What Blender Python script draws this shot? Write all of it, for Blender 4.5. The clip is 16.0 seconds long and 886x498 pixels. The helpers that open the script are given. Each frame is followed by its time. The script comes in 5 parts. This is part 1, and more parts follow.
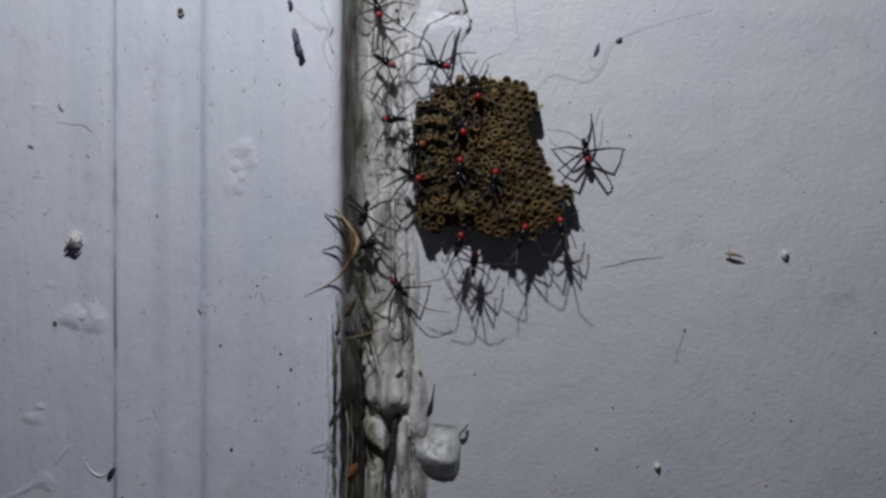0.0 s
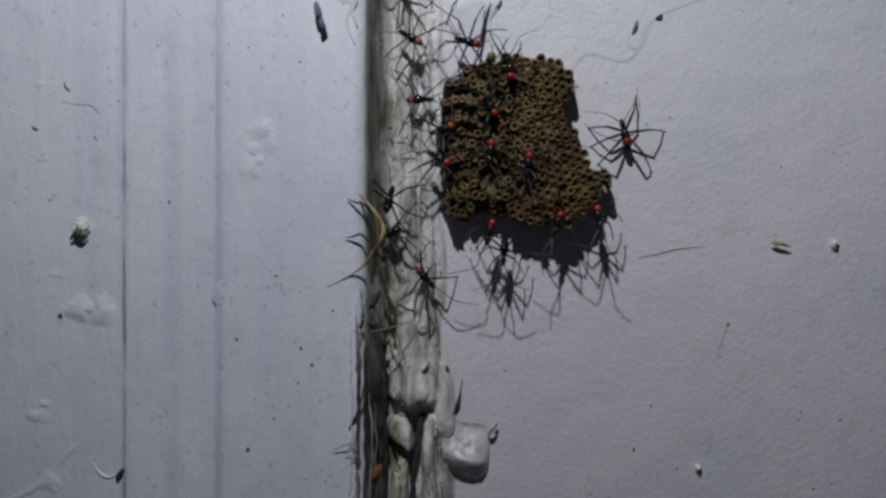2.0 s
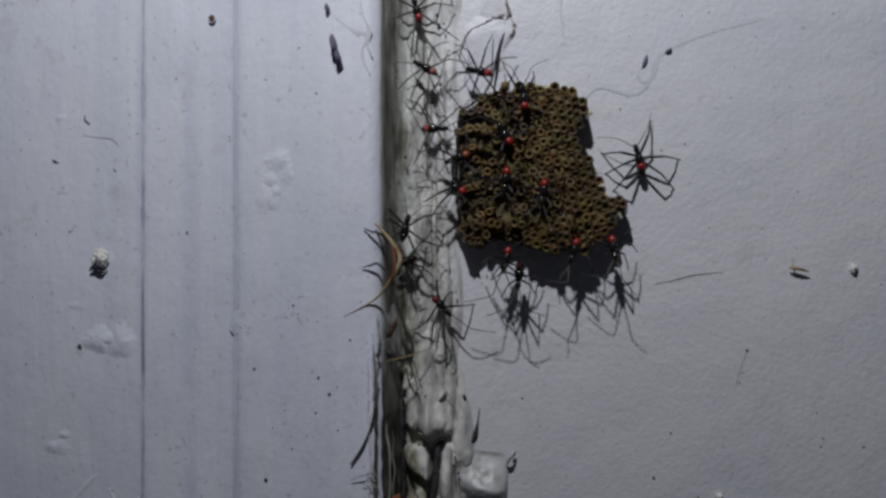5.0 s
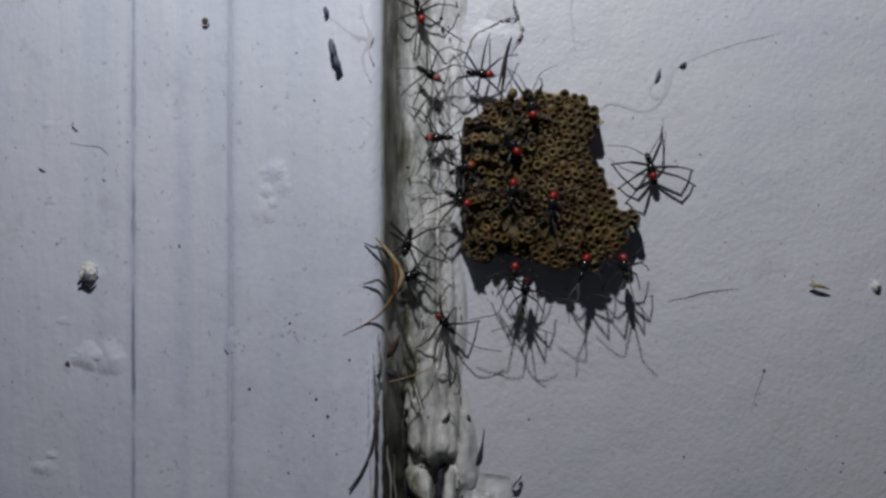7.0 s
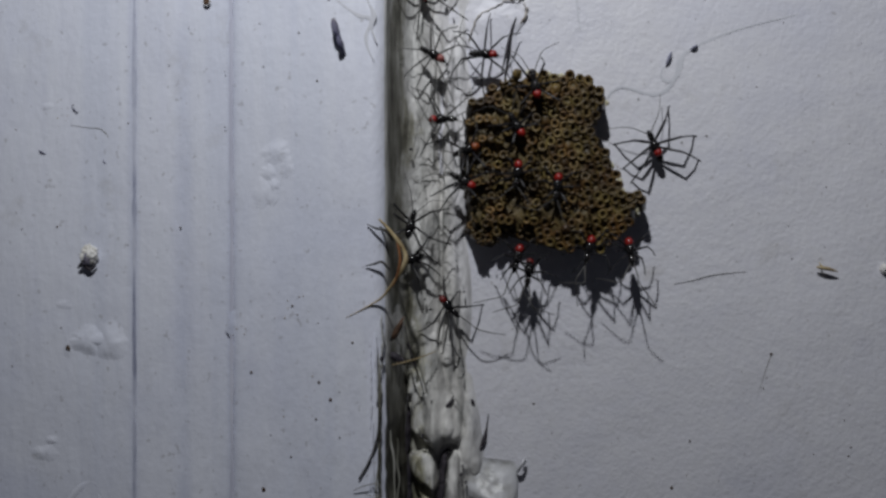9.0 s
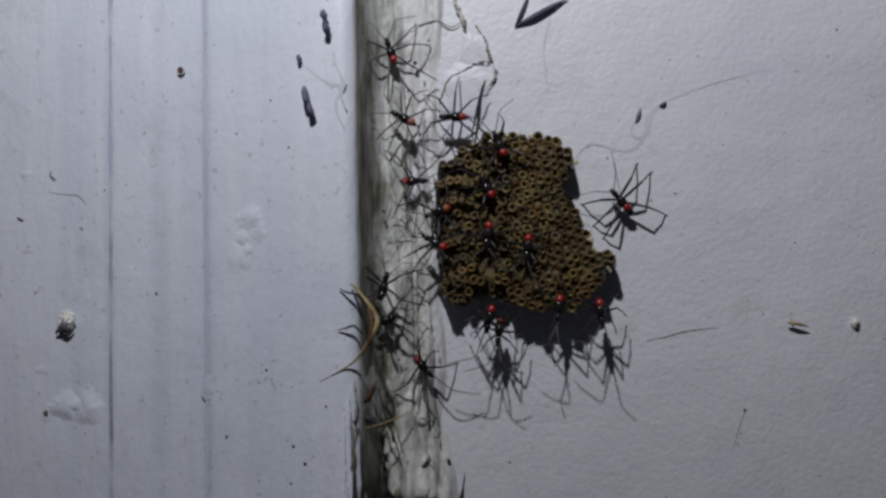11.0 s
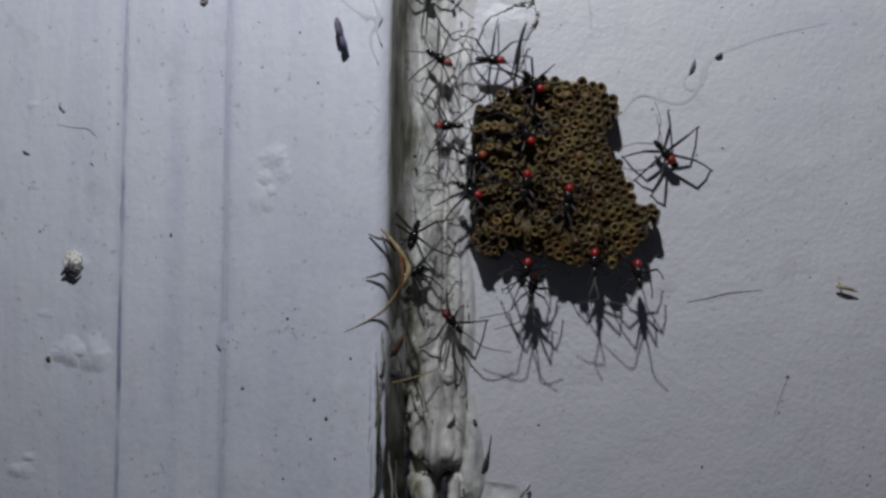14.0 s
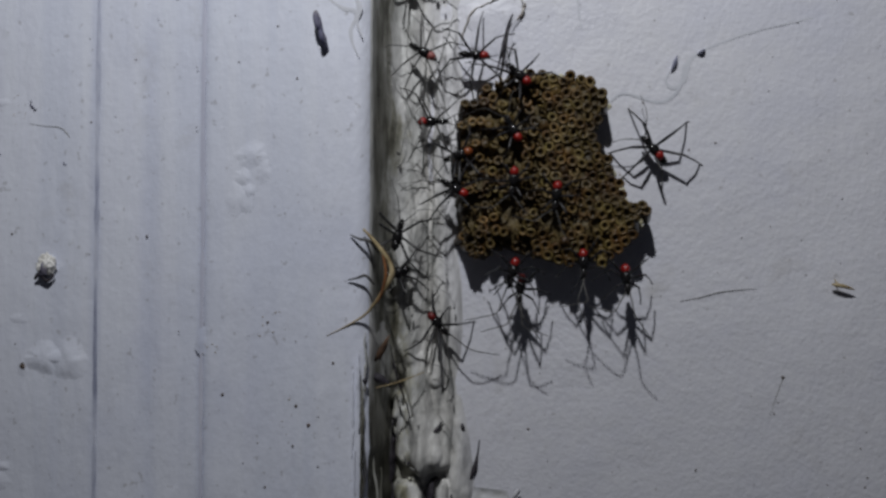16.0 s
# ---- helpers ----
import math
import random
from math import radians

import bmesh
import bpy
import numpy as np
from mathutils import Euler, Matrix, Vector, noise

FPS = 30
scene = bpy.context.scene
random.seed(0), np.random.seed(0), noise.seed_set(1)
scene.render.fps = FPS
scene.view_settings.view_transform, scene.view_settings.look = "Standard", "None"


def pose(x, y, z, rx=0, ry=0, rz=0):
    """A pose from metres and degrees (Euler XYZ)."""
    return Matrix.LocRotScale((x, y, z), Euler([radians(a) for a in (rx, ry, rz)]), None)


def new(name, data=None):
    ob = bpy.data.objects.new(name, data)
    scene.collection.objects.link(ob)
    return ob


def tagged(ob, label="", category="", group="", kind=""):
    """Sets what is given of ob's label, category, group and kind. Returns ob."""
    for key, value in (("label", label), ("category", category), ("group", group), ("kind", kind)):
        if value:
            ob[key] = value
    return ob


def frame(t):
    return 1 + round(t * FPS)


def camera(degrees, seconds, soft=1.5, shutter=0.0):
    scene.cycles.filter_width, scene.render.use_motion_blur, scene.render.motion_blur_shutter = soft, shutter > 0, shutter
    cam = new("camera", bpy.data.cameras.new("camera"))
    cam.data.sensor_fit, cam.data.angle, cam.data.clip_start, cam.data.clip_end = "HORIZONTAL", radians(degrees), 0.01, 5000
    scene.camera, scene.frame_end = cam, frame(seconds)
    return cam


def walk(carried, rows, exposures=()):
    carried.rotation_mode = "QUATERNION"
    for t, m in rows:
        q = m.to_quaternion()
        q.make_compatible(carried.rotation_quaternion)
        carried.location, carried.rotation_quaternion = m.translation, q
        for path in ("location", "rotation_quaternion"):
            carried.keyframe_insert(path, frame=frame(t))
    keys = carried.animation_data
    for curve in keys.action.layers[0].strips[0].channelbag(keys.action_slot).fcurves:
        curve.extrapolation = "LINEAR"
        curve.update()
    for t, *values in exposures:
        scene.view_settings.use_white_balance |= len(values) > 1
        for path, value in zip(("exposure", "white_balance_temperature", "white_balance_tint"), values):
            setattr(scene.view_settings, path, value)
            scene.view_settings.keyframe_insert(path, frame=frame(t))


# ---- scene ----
# A hand-held close view, at night under a torch, of a cluster of insect eggs and its hatched nymphs
# on a painted wall beside a door casing. Lengths below are in centimetres (CM), turned to metres.
CM = 0.01
cam = camera(60, 16.0, soft=2.9)
ROWS = [
    (0, 0.00288, -0.09123, 0.00324, 4.105, 0.002, -0.047),
    (0.3, 0.00061, -0.08738, 0.00229, 4.602, -0.167, -0.131),
    (0.5, 0.00055, -0.08778, 0.00173, 4.450, -1.131, 0.272),
    (0.8, -0.00050, -0.08747, 0.00235, 4.189, 0.763, 0.063),
    (1, -0.00102, -0.08710, 0.00262, 3.993, 0.372, 0.137),
    (1.5, -0.00114, -0.08666, 0.00299, 3.946, -0.425, 0.189),
    (2, -0.00090, -0.08645, 0.00231, 3.958, -0.229, 0.083),
    (2.5, -0.00068, -0.08662, 0.00182, 3.992, -0.139, 0.143),
    (2.8, -0.00168, -0.08649, 0.00095, 4.317, -0.184, 0.431),
    (3, -0.00207, -0.08638, 0.00027, 4.220, -0.460, 0.655),
    (3.3, -0.00059, -0.08646, 0.00067, 3.877, 0.330, 0.119),
    (3.5, 0.00022, -0.08664, 0.00066, 3.904, -0.275, 0.236),
    (3.8, -0.00082, -0.08642, 0.00123, 3.940, -0.909, 0.292),
    (4, -0.00149, -0.08735, 0.00181, 4.311, -0.132, 0.022),
    (4.5, -0.00037, -0.08703, 0.00228, 4.357, 0.455, -0.401),
    (4.7, -0.00095, -0.08695, 0.00262, 4.824, 1.378, -0.554),
    (6.8, -0.00179, -0.08315, 0.00524, 4.890, 0.762, -0.128),
    (7, -0.00193, -0.08307, 0.00555, 4.918, 0.759, -0.271),
    (7.5, -0.00222, -0.08300, 0.00475, 5.038, 0.627, 0.060),
    (8, -0.00244, -0.08254, 0.00386, 4.973, 0.546, 0.201),
    (8.2, -0.00240, -0.08230, 0.00377, 5.008, 0.575, 0.029),
    (10.3, -0.00230, -0.08228, 0.00414, 4.974, 0.903, -0.365),
    (10.5, -0.00249, -0.08172, 0.00407, 4.925, 1.069, -0.428),
    (10.8, -0.00041, -0.08202, 0.00609, 4.640, 1.790, -1.101),
    (11, 0.00094, -0.08286, 0.00768, 5.163, 2.439, -1.197),
    (11.3, -0.00010, -0.08152, 0.00647, 5.481, 2.013, -0.834),
    (11.5, 0.00022, -0.08053, 0.00584, 5.195, 1.992, -0.719),
    (12, 0.00013, -0.07930, 0.00431, 4.929, 1.853, -0.532),
    (12.5, -0.00023, -0.08059, 0.00599, 5.131, 1.517, -0.830),
    (12.8, -0.00402, -0.07841, 0.00595, 5.160, 2.124, -0.656),
    (13, -0.00500, -0.07930, 0.00597, 3.731, 1.768, -0.354),
    (13.5, -0.00419, -0.07886, 0.00523, 3.895, 1.355, 0.272),
    (14, -0.00417, -0.07876, 0.00382, 4.120, 1.647, 0.661),
    (14.5, -0.00384, -0.07856, 0.00376, 4.438, 1.383, 0.880),
    (15, -0.00336, -0.07855, 0.00414, 4.482, 1.333, 0.656),
    (15.5, -0.00324, -0.07858, 0.00486, 4.087, 1.318, 0.310),
    (16, -0.00327, -0.07645, 0.00468, 3.833, 1.040, 0.202),
]


def view(x, y, z, yaw, pitch, roll):
    return pose(x, y, z, 90 + pitch, 0, yaw) @ pose(0, 0, 0, 0, 0, roll)


# the clip's camera adjusts its exposure a little
GAIN = [(0, -0.04), (0.3, 0.10), (0.5, 0.16), (0.8, 0.0), (1, -0.08), (2, -0.12), (3, 0.03), (4, -0.17), (4.5, -0.22), (7, -0.10), (8, -0.11), (10.5, -0.14), (11, -0.2), (12, -0.2), (13, -0.12), (14.5, -0.10), (15.5, -0.07), (16, -0.18)]
walk(cam, [(r[0], view(*r[1:])) for r in ROWS], GAIN)

# ---- light: a torch held above the camera, and the faint night around ----
world = bpy.data.worlds.new("night")
scene.world = world
world.use_nodes = True
world.node_tree.nodes["Background"].inputs[0].default_value = (0.75, 0.80, 1.0, 1)
world.node_tree.nodes["Background"].inputs[1].default_value = 0.022

torch = bpy.data.lights.new("torch", "POINT")
torch.energy = 0.467
torch.color = (0.95, 0.97, 1.0)
torch.shadow_soft_size = 0.0022
new("torch", torch).location = (-0.0145, -0.0865, 0.1005)


# ---- materials ----
def mat(name, rough=0.5, spec=0.5):
    m = bpy.data.materials.new(name)
    m.use_nodes = True
    b = m.node_tree.nodes["Principled BSDF"]
    b.inputs["Roughness"].default_value = rough
    b.inputs["Specular IOR Level"].default_value = spec
    return m, m.node_tree, b


def link(nt, a, b):
    nt.links.new(a, b)


def node(nt, kind, **values):
    n = nt.nodes.new(kind)
    for k, v in values.items():
        n.inputs[k.replace("_", " ")].default_value = v
    return n


def coords(nt, scale=(1, 1, 1)):
    tc = nt.nodes.new("ShaderNodeTexCoord")
    mp = node(nt, "ShaderNodeMapping", Scale=scale)
    link(nt, tc.outputs["Object"], mp.inputs["Vector"])
    return mp.outputs["Vector"]


def noise_tex(nt, vec, scale, detail=4.0, rough=0.55):
    n = node(nt, "ShaderNodeTexNoise", Scale=scale, Detail=detail, Roughness=rough)
    link(nt, vec, n.inputs["Vector"])
    return n.outputs["Fac"]


def ramp(nt, fac, stops):
    r = nt.nodes.new("ShaderNodeValToRGB")
    e = r.color_ramp.elements
    while len(e) < len(stops):
        e.new(0.5)
    for k, (p, c) in zip(e, stops):
        k.position, k.color = p, (*c, 1)
    link(nt, fac, r.inputs["Fac"])
    return r.outputs["Color"]


def mixed(nt, fac, a, b, blend="MIX"):
    m = nt.nodes.new("ShaderNodeMix")
    m.data_type, m.blend_type = "RGBA", blend
    for s, v in ((0, fac), (6, a), (7, b)):
        if isinstance(v, (int, float)):
            m.inputs[s].default_value = v
        elif isinstance(v, tuple):
            m.inputs[s].default_value = (*v, 1)
        else:
            link(nt, v, m.inputs[s])
    return m.outputs[2]


def bump(nt, b, height, strength, distance):
    n = node(nt, "ShaderNodeBump", Strength=strength, Distance=distance)
    link(nt, height, n.inputs["Height"])
    if b.inputs["Normal"].links:
        link(nt, b.inputs["Normal"].links[0].from_socket, n.inputs["Normal"])
    link(nt, n.outputs["Normal"], b.inputs["Normal"])


def paint(name, base, streak, grain, grain_depth, dirt):
    """Old gloss house paint: faint stains, brush streaks or roller stipple, tiny grit; streaked paint also carries the
    moulding's shade.
    """
    m, nt, b = mat(name, 0.47, 0.35)
    v = coords(nt)
    vs = coords(nt, (1, 1, 0.10))
    tone = ramp(nt, noise_tex(nt, v, 55, 5), [(0.3, (base[0] * 0.90, base[1] * 0.91, base[2] * 0.95)), (0.5, tuple(c * 0.97 for c in base)), (0.7, base)])
    fine = ramp(nt, noise_tex(nt, vs if streak else v, 700, 4), [(0.3, (0.955, 0.955, 0.975)), (0.65, (1, 1, 1))])
    col = mixed(nt, 1.0, tone, fine, "MULTIPLY")
    if streak:
        blue = ramp(nt, noise_tex(nt, coords(nt, (1, 1, 0.04)), 150, 4, 0.6), [(0.45, (0, 0, 0)), (0.62, (0.42, 0.42, 0.42))])
        col = mixed(nt, blue, col, (0.58, 0.615, 0.735))
        xyz = nt.nodes.new("ShaderNodeSeparateXYZ")
        link(nt, coords(nt), xyz.inputs[0])
        patchy = ramp(nt, noise_tex(nt, coords(nt, (1, 1, 0.25)), 110, 6, 0.7), [(0.32, (0.05, 0.05, 0.05)), (0.62, (0.72, 0.72, 0.72))])
        # bluish bands put the shade of the moulding's cove and joints into the colour
        for x0, half in ((-0.0362, 0.0016), (-0.03075, 0.0009), (-0.0418, 0.0010)):
            off = nt.nodes.new("ShaderNodeMath")
            off.operation, off.inputs[1].default_value = "SUBTRACT", x0
            link(nt, xyz.outputs[0], off.inputs[0])
            away = nt.nodes.new("ShaderNodeMath")
            away.operation = "ABSOLUTE"
            link(nt, off.outputs[0], away.inputs[0])
            near = node(nt, "ShaderNodeMapRange")
            near.interpolation_type = "SMOOTHSTEP"
            for i, w in enumerate((half, 0.0, 0.0, 1.0)):
                near.inputs[i + 1].default_value = w
            link(nt, away.outputs[0], near.inputs[0])
            col = mixed(nt, mixed(nt, 1.0, near.outputs[0], patchy, "MULTIPLY"), col, (0.52, 0.555, 0.70))
    grit = ramp(nt, noise_tex(nt, v, 1300, 2), [(0.665, (0, 0, 0)), (0.72, (1, 1, 1))])
    col = mixed(nt, mixed(nt, 1.0, grit, (0.35, 0.35, 0.35), "MULTIPLY"), col, (0.20, 0.18, 0.15))
    smut = ramp(nt, noise_tex(nt, v, 130, 6, 0.65), [(0.60, (0, 0, 0)), (0.80, (dirt, dirt, dirt))])
    col = mixed(nt, smut, col, (0.27, 0.24, 0.18))
    link(nt, col, b.inputs["Base Color"])
    bump(nt, b, noise_tex(nt, v, 180, 4), 0.5, 0.00032)
    bump(nt, b, noise_tex(nt, vs if streak else v, grain, 3), 0.6, grain_depth)
    if not streak:
        bump(nt, b, noise_tex(nt, v, 2400, 2), 0.5, 0.00009)
    else:
        bump(nt, b, noise_tex(nt, coords(nt, (1, 1, 0.35)), 420, 5, 0.65), 0.5, 0.00022)
        bump(nt, b, noise_tex(nt, v, 1500, 3), 0.4, 0.00008)
        tc = nt.nodes.new("ShaderNodeTexCoord")
        slant = node(nt, "ShaderNodeMapping", Rotation=(0, radians(24), 0), Scale=(1, 1, 9))
        slant.vector_type = "TEXTURE"
        link(nt, tc.outputs["Object"], slant.inputs["Vector"])
        bump(nt, b, noise_tex(nt, slant.outputs["Vector"], 300, 4, 0.6), 0.5, 0.00040)
    return m


WALL = paint("wall_paint", (0.705, 0.705, 0.752), False, 1400, 0.00014, 0.35)
CASING = paint("casing_paint", (0.73, 0.75, 0.832), True, 900, 0.00006, 0.4)


def simple(name, stops, scale, rough, spec=0.5, depth=0.0, detail=4, stretch=(1, 1, 1)):
    m, nt, b = mat(name, rough, spec)
    v = coords(nt, stretch)
    f = noise_tex(nt, v, scale, detail)
    link(nt, ramp(nt, f, stops), b.inputs["Base Color"])
    if depth:
        bump(nt, b, f, 0.7, depth)
    return m


DRIP = simple("thick_dirty_paint", [(0.28, (0.16, 0.16, 0.15)), (0.36, (0.36, 0.36, 0.355)), (0.48, (0.49, 0.495, 0.51)), (0.72, (0.60, 0.605, 0.64))], 480, 0.38, 0.5, 0.0003, 6)


def corner_paint(name, layers, rough, depth, stretch, streaky):
    """Old paint with dirt, and the corner's shade put into the colour, in patches: each layer has stops, then where it
    sets in (along x, along z, offset, edge) and how ragged it is.
    """
    m, nt, b = mat(name, rough, 0.35)
    tc = nt.nodes.new("ShaderNodeTexCoord")
    xyz = nt.nodes.new("ShaderNodeSeparateXYZ")
    link(nt, tc.outputs["Object"], xyz.inputs[0])
    v = coords(nt, stretch)
    f = noise_tex(nt, v, 420, 7, 0.62)
    wide = noise_tex(nt, coords(nt, (1, 1, stretch[2] * 0.9)), 330, 6, 0.7)
    col = ramp(nt, f, layers[0][0])
    for stops, kx, kz, off, edge, ragged in layers[1:]:
        def sums(op, p, q):
            n = nt.nodes.new("ShaderNodeMath")
            n.operation = op
            for i, w in enumerate((p, q)):
                if isinstance(w, (int, float)):
                    n.inputs[i].default_value = w
                else:
                    link(nt, w, n.inputs[i])
            return n.outputs[0]
        d = sums("ADD", sums("MULTIPLY", xyz.outputs[0], kx * 100), sums("MULTIPLY", xyz.outputs[2], kz * 100))
        d = sums("ADD", sums("ADD", d, off), sums("MULTIPLY", sums("SUBTRACT", wide, 0.5), ragged))
        n = node(nt, "ShaderNodeMapRange")
        n.inputs[1].default_value, n.inputs[2].default_value = 0.0, edge
        link(nt, d, n.inputs[0])
        col = mixed(nt, n.outputs[0], col, ramp(nt, f, stops))
    streaks = ramp(nt, noise_tex(nt, coords(nt, (1, 1, 0.12)), 800, 5, 0.7), [(0.38, (0.20, 0.195, 0.18)), (0.48, (0.78, 0.78, 0.77)), (0.6, (1, 1, 1))])
    col = mixed(nt, streaky, col, streaks, "MULTIPLY")
    link(nt, col, b.inputs["Base Color"])
    bump(nt, b, f, 0.7, depth)
    bump(nt, b, wide, 0.6, depth * 1.5)
    return m


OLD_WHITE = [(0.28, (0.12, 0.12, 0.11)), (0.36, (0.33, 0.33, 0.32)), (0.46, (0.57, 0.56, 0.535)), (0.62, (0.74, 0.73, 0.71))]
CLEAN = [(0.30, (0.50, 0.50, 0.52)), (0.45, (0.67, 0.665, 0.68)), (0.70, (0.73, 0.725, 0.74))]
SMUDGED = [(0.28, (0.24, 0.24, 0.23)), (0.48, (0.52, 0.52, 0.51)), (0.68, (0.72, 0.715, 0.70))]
FOUL_AND_SHADE = [(0.30, (0.02, 0.018, 0.012)), (0.42, (0.11, 0.105, 0.08)), (0.54, (0.26, 0.255, 0.22)), (0.72, (0.48, 0.475, 0.45))]
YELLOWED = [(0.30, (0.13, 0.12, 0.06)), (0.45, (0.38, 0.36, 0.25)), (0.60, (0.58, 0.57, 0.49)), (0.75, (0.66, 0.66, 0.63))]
GRIME_AND_SHADE = [(0.32, (0.012, 0.011, 0.008)), (0.50, (0.05, 0.048, 0.035)), (0.62, (0.14, 0.135, 0.11)), (0.78, (0.40, 0.40, 0.36))]
CREAM = simple("creamy_gloss_paint", [(0.30, (0.40, 0.38, 0.34)), (0.45, (0.66, 0.645, 0.61)), (0.70, (0.76, 0.75, 0.73))], 700, 0.4, 0.5, 0.0003, 5)
# Caulk darkens towards the casing: grime plus the corner's shade, put into the colour.
CAULK = corner_paint("dirty_shaded_caulk", [(OLD_WHITE,), (SMUDGED, -1, 0, -1.02, 0.14, 0.8), (YELLOWED, -1, -0.06, -1.19, 0.16, 1.2), (FOUL_AND_SHADE, -1, -0.03, -1.24, 0.12, 0.8), (CLEAN, 1, 0.08, 0.82, 0.14, 0.5)], 0.5, 0.0003, (1, 1, 0.40), 0.38)
# Lower down, grime and the crevice's shade are put into the colour together.
SIDE = corner_paint("grimy_shaded_edge_paint", [(SMUDGED,), (FOUL_AND_SHADE, 0, -1, -0.45, 0.35, 2.4), (GRIME_AND_SHADE, 0, -1, -0.85, 0.4, 2.0), (FOUL_AND_SHADE, 0, -1, -2.05, 0.4, 1.6)], 0.5, 0.0003, (1, 1, 0.25), 0.25)
GRIME = simple("black_grime", [(0.30, (0.02, 0.019, 0.014)), (0.48, (0.09, 0.088, 0.07)), (0.68, (0.30, 0.295, 0.26))], 300, 0.7, 0.3, 0.0006, 6, (1, 1, 0.2))
JOINT = simple("joint_blue_grey", [(0.30, (0.16, 0.17, 0.25)), (0.48, (0.34, 0.36, 0.46)), (0.68, (0.58, 0.60, 0.69))], 520, 0.7, 0.2, 0.0, 6, (1, 1, 0.35))
SEAM = simple("seam_shade", [(0.30, (0.38, 0.39, 0.48)), (0.50, (0.50, 0.51, 0.61)), (0.70, (0.64, 0.65, 0.73))], 220, 0.6, 0.3, 0.0, 5, (1, 1, 0.25))
BLACK = simple("black_chitin", [(0.3, (0.006, 0.006, 0.007)), (0.8, (0.02, 0.018, 0.018))], 2500, 0.17, 0.35)
LEG = simple("leg_chitin", [(0.3, (0.010, 0.010, 0.012)), (0.8, (0.035, 0.032, 0.034))], 1500, 0.4, 0.4)
EYE = simple("eye_gloss", [(0.3, (0.012, 0.008, 0.008)), (0.8, (0.04, 0.02, 0.015))], 2000, 0.3, 0.5)
FEELER = simple("feeler_chitin", [(0.3, (0.04, 0.038, 0.038)), (0.8, (0.12, 0.115, 0.11))], 1500, 0.5, 0.3)
RED = simple("red_abdomen_skin", [(0.3, (0.17, 0.007, 0.006)), (0.75, (0.33, 0.016, 0.011))], 1800, 0.35, 0.5, 0.0001)
PINK = simple("pale_red_skin", [(0.3, (0.19, 0.05, 0.045)), (0.75, (0.34, 0.11, 0.10))], 1800, 0.45)
DULL = simple("dull_and_shaded_red_skin", [(0.3, (0.08, 0.004, 0.004)), (0.75, (0.17, 0.010, 0.008))], 1800, 0.45)
ORANGE = simple("orange_abdomen_skin", [(0.3, (0.17, 0.04, 0.01)), (0.8, (0.30, 0.08, 0.02))], 1800, 0.4)
STRAW = simple("dry_straw", [(0.3, (0.17, 0.115, 0.055)), (0.5, (0.31, 0.24, 0.13)), (0.7, (0.44, 0.36, 0.22))], 900, 0.7, 0.3, 0.0001)
BARK = simple("brown_debris", [(0.3, (0.035, 0.022, 0.016)), (0.75, (0.13, 0.075, 0.048))], 1200, 0.8, 0.2, 0.0002)
RIM = simple("dirty_paint_edge", [(0.3, (0.20, 0.165, 0.13)), (0.5, (0.42, 0.385, 0.34)), (0.7, (0.62, 0.60, 0.57))], 900, 0.7, 0.3, 0.0002)
TAN = simple("tan_crumbs", [(0.3, (0.14, 0.09, 0.055)), (0.75, (0.42, 0.36, 0.26))], 900, 0.8, 0.2)
RUST = simple("rusty_debris", [(0.3, (0.12, 0.045, 0.018)), (0.75, (0.30, 0.13, 0.05))], 1200, 0.8, 0.2, 0.0002)
DIRT = simple("dark_grit", [(0.3, (0.035, 0.028, 0.024)), (0.8, (0.16, 0.115, 0.085))], 2000, 0.85, 0.2)
# dark bits, and the shade in cracks and crevices put into a colour
DIRT_AND_SHADE = simple("dark_dirt_and_shade", [(0.3, (0.015, 0.014, 0.02)), (0.8, (0.07, 0.06, 0.07))], 1500, 0.7, 0.3, 0.0002)
SLIVER = simple("blue_grey_sliver", [(0.30, (0.030, 0.030, 0.050)), (0.52, (0.09, 0.09, 0.15)), (0.72, (0.17, 0.155, 0.17))], 420, 0.6, 0.3)
THREAD = simple("grey_thread", [(0.3, (0.14, 0.14, 0.135)), (0.8, (0.34, 0.335, 0.32))], 900, 0.7, 0.2)
HAZE = simple("pale_blue_blob", [(0.3, (0.16, 0.165, 0.24)), (0.7, (0.36, 0.37, 0.46))], 900, 0.7, 0.2)
PALE = simple("pale_thread_and_shadow", [(0.3, (0.54, 0.55, 0.60)), (0.8, (0.63, 0.64, 0.68))], 400, 0.7, 0.2)
SCRAP = simple("egg_membrane", [(0.3, (0.03, 0.022, 0.012)), (0.8, (0.20, 0.14, 0.06))], 700, 0.5)
FRINGE = simple("yellow_glue", [(0.3, (0.44, 0.40, 0.24)), (0.8, (0.66, 0.63, 0.50))], 900, 0.4)
GLUE = simple("amber_glue", [(0.3, (0.03, 0.020, 0.010)), (0.7, (0.11, 0.078, 0.035))], 700, 0.35, 0.5, 0.0003)


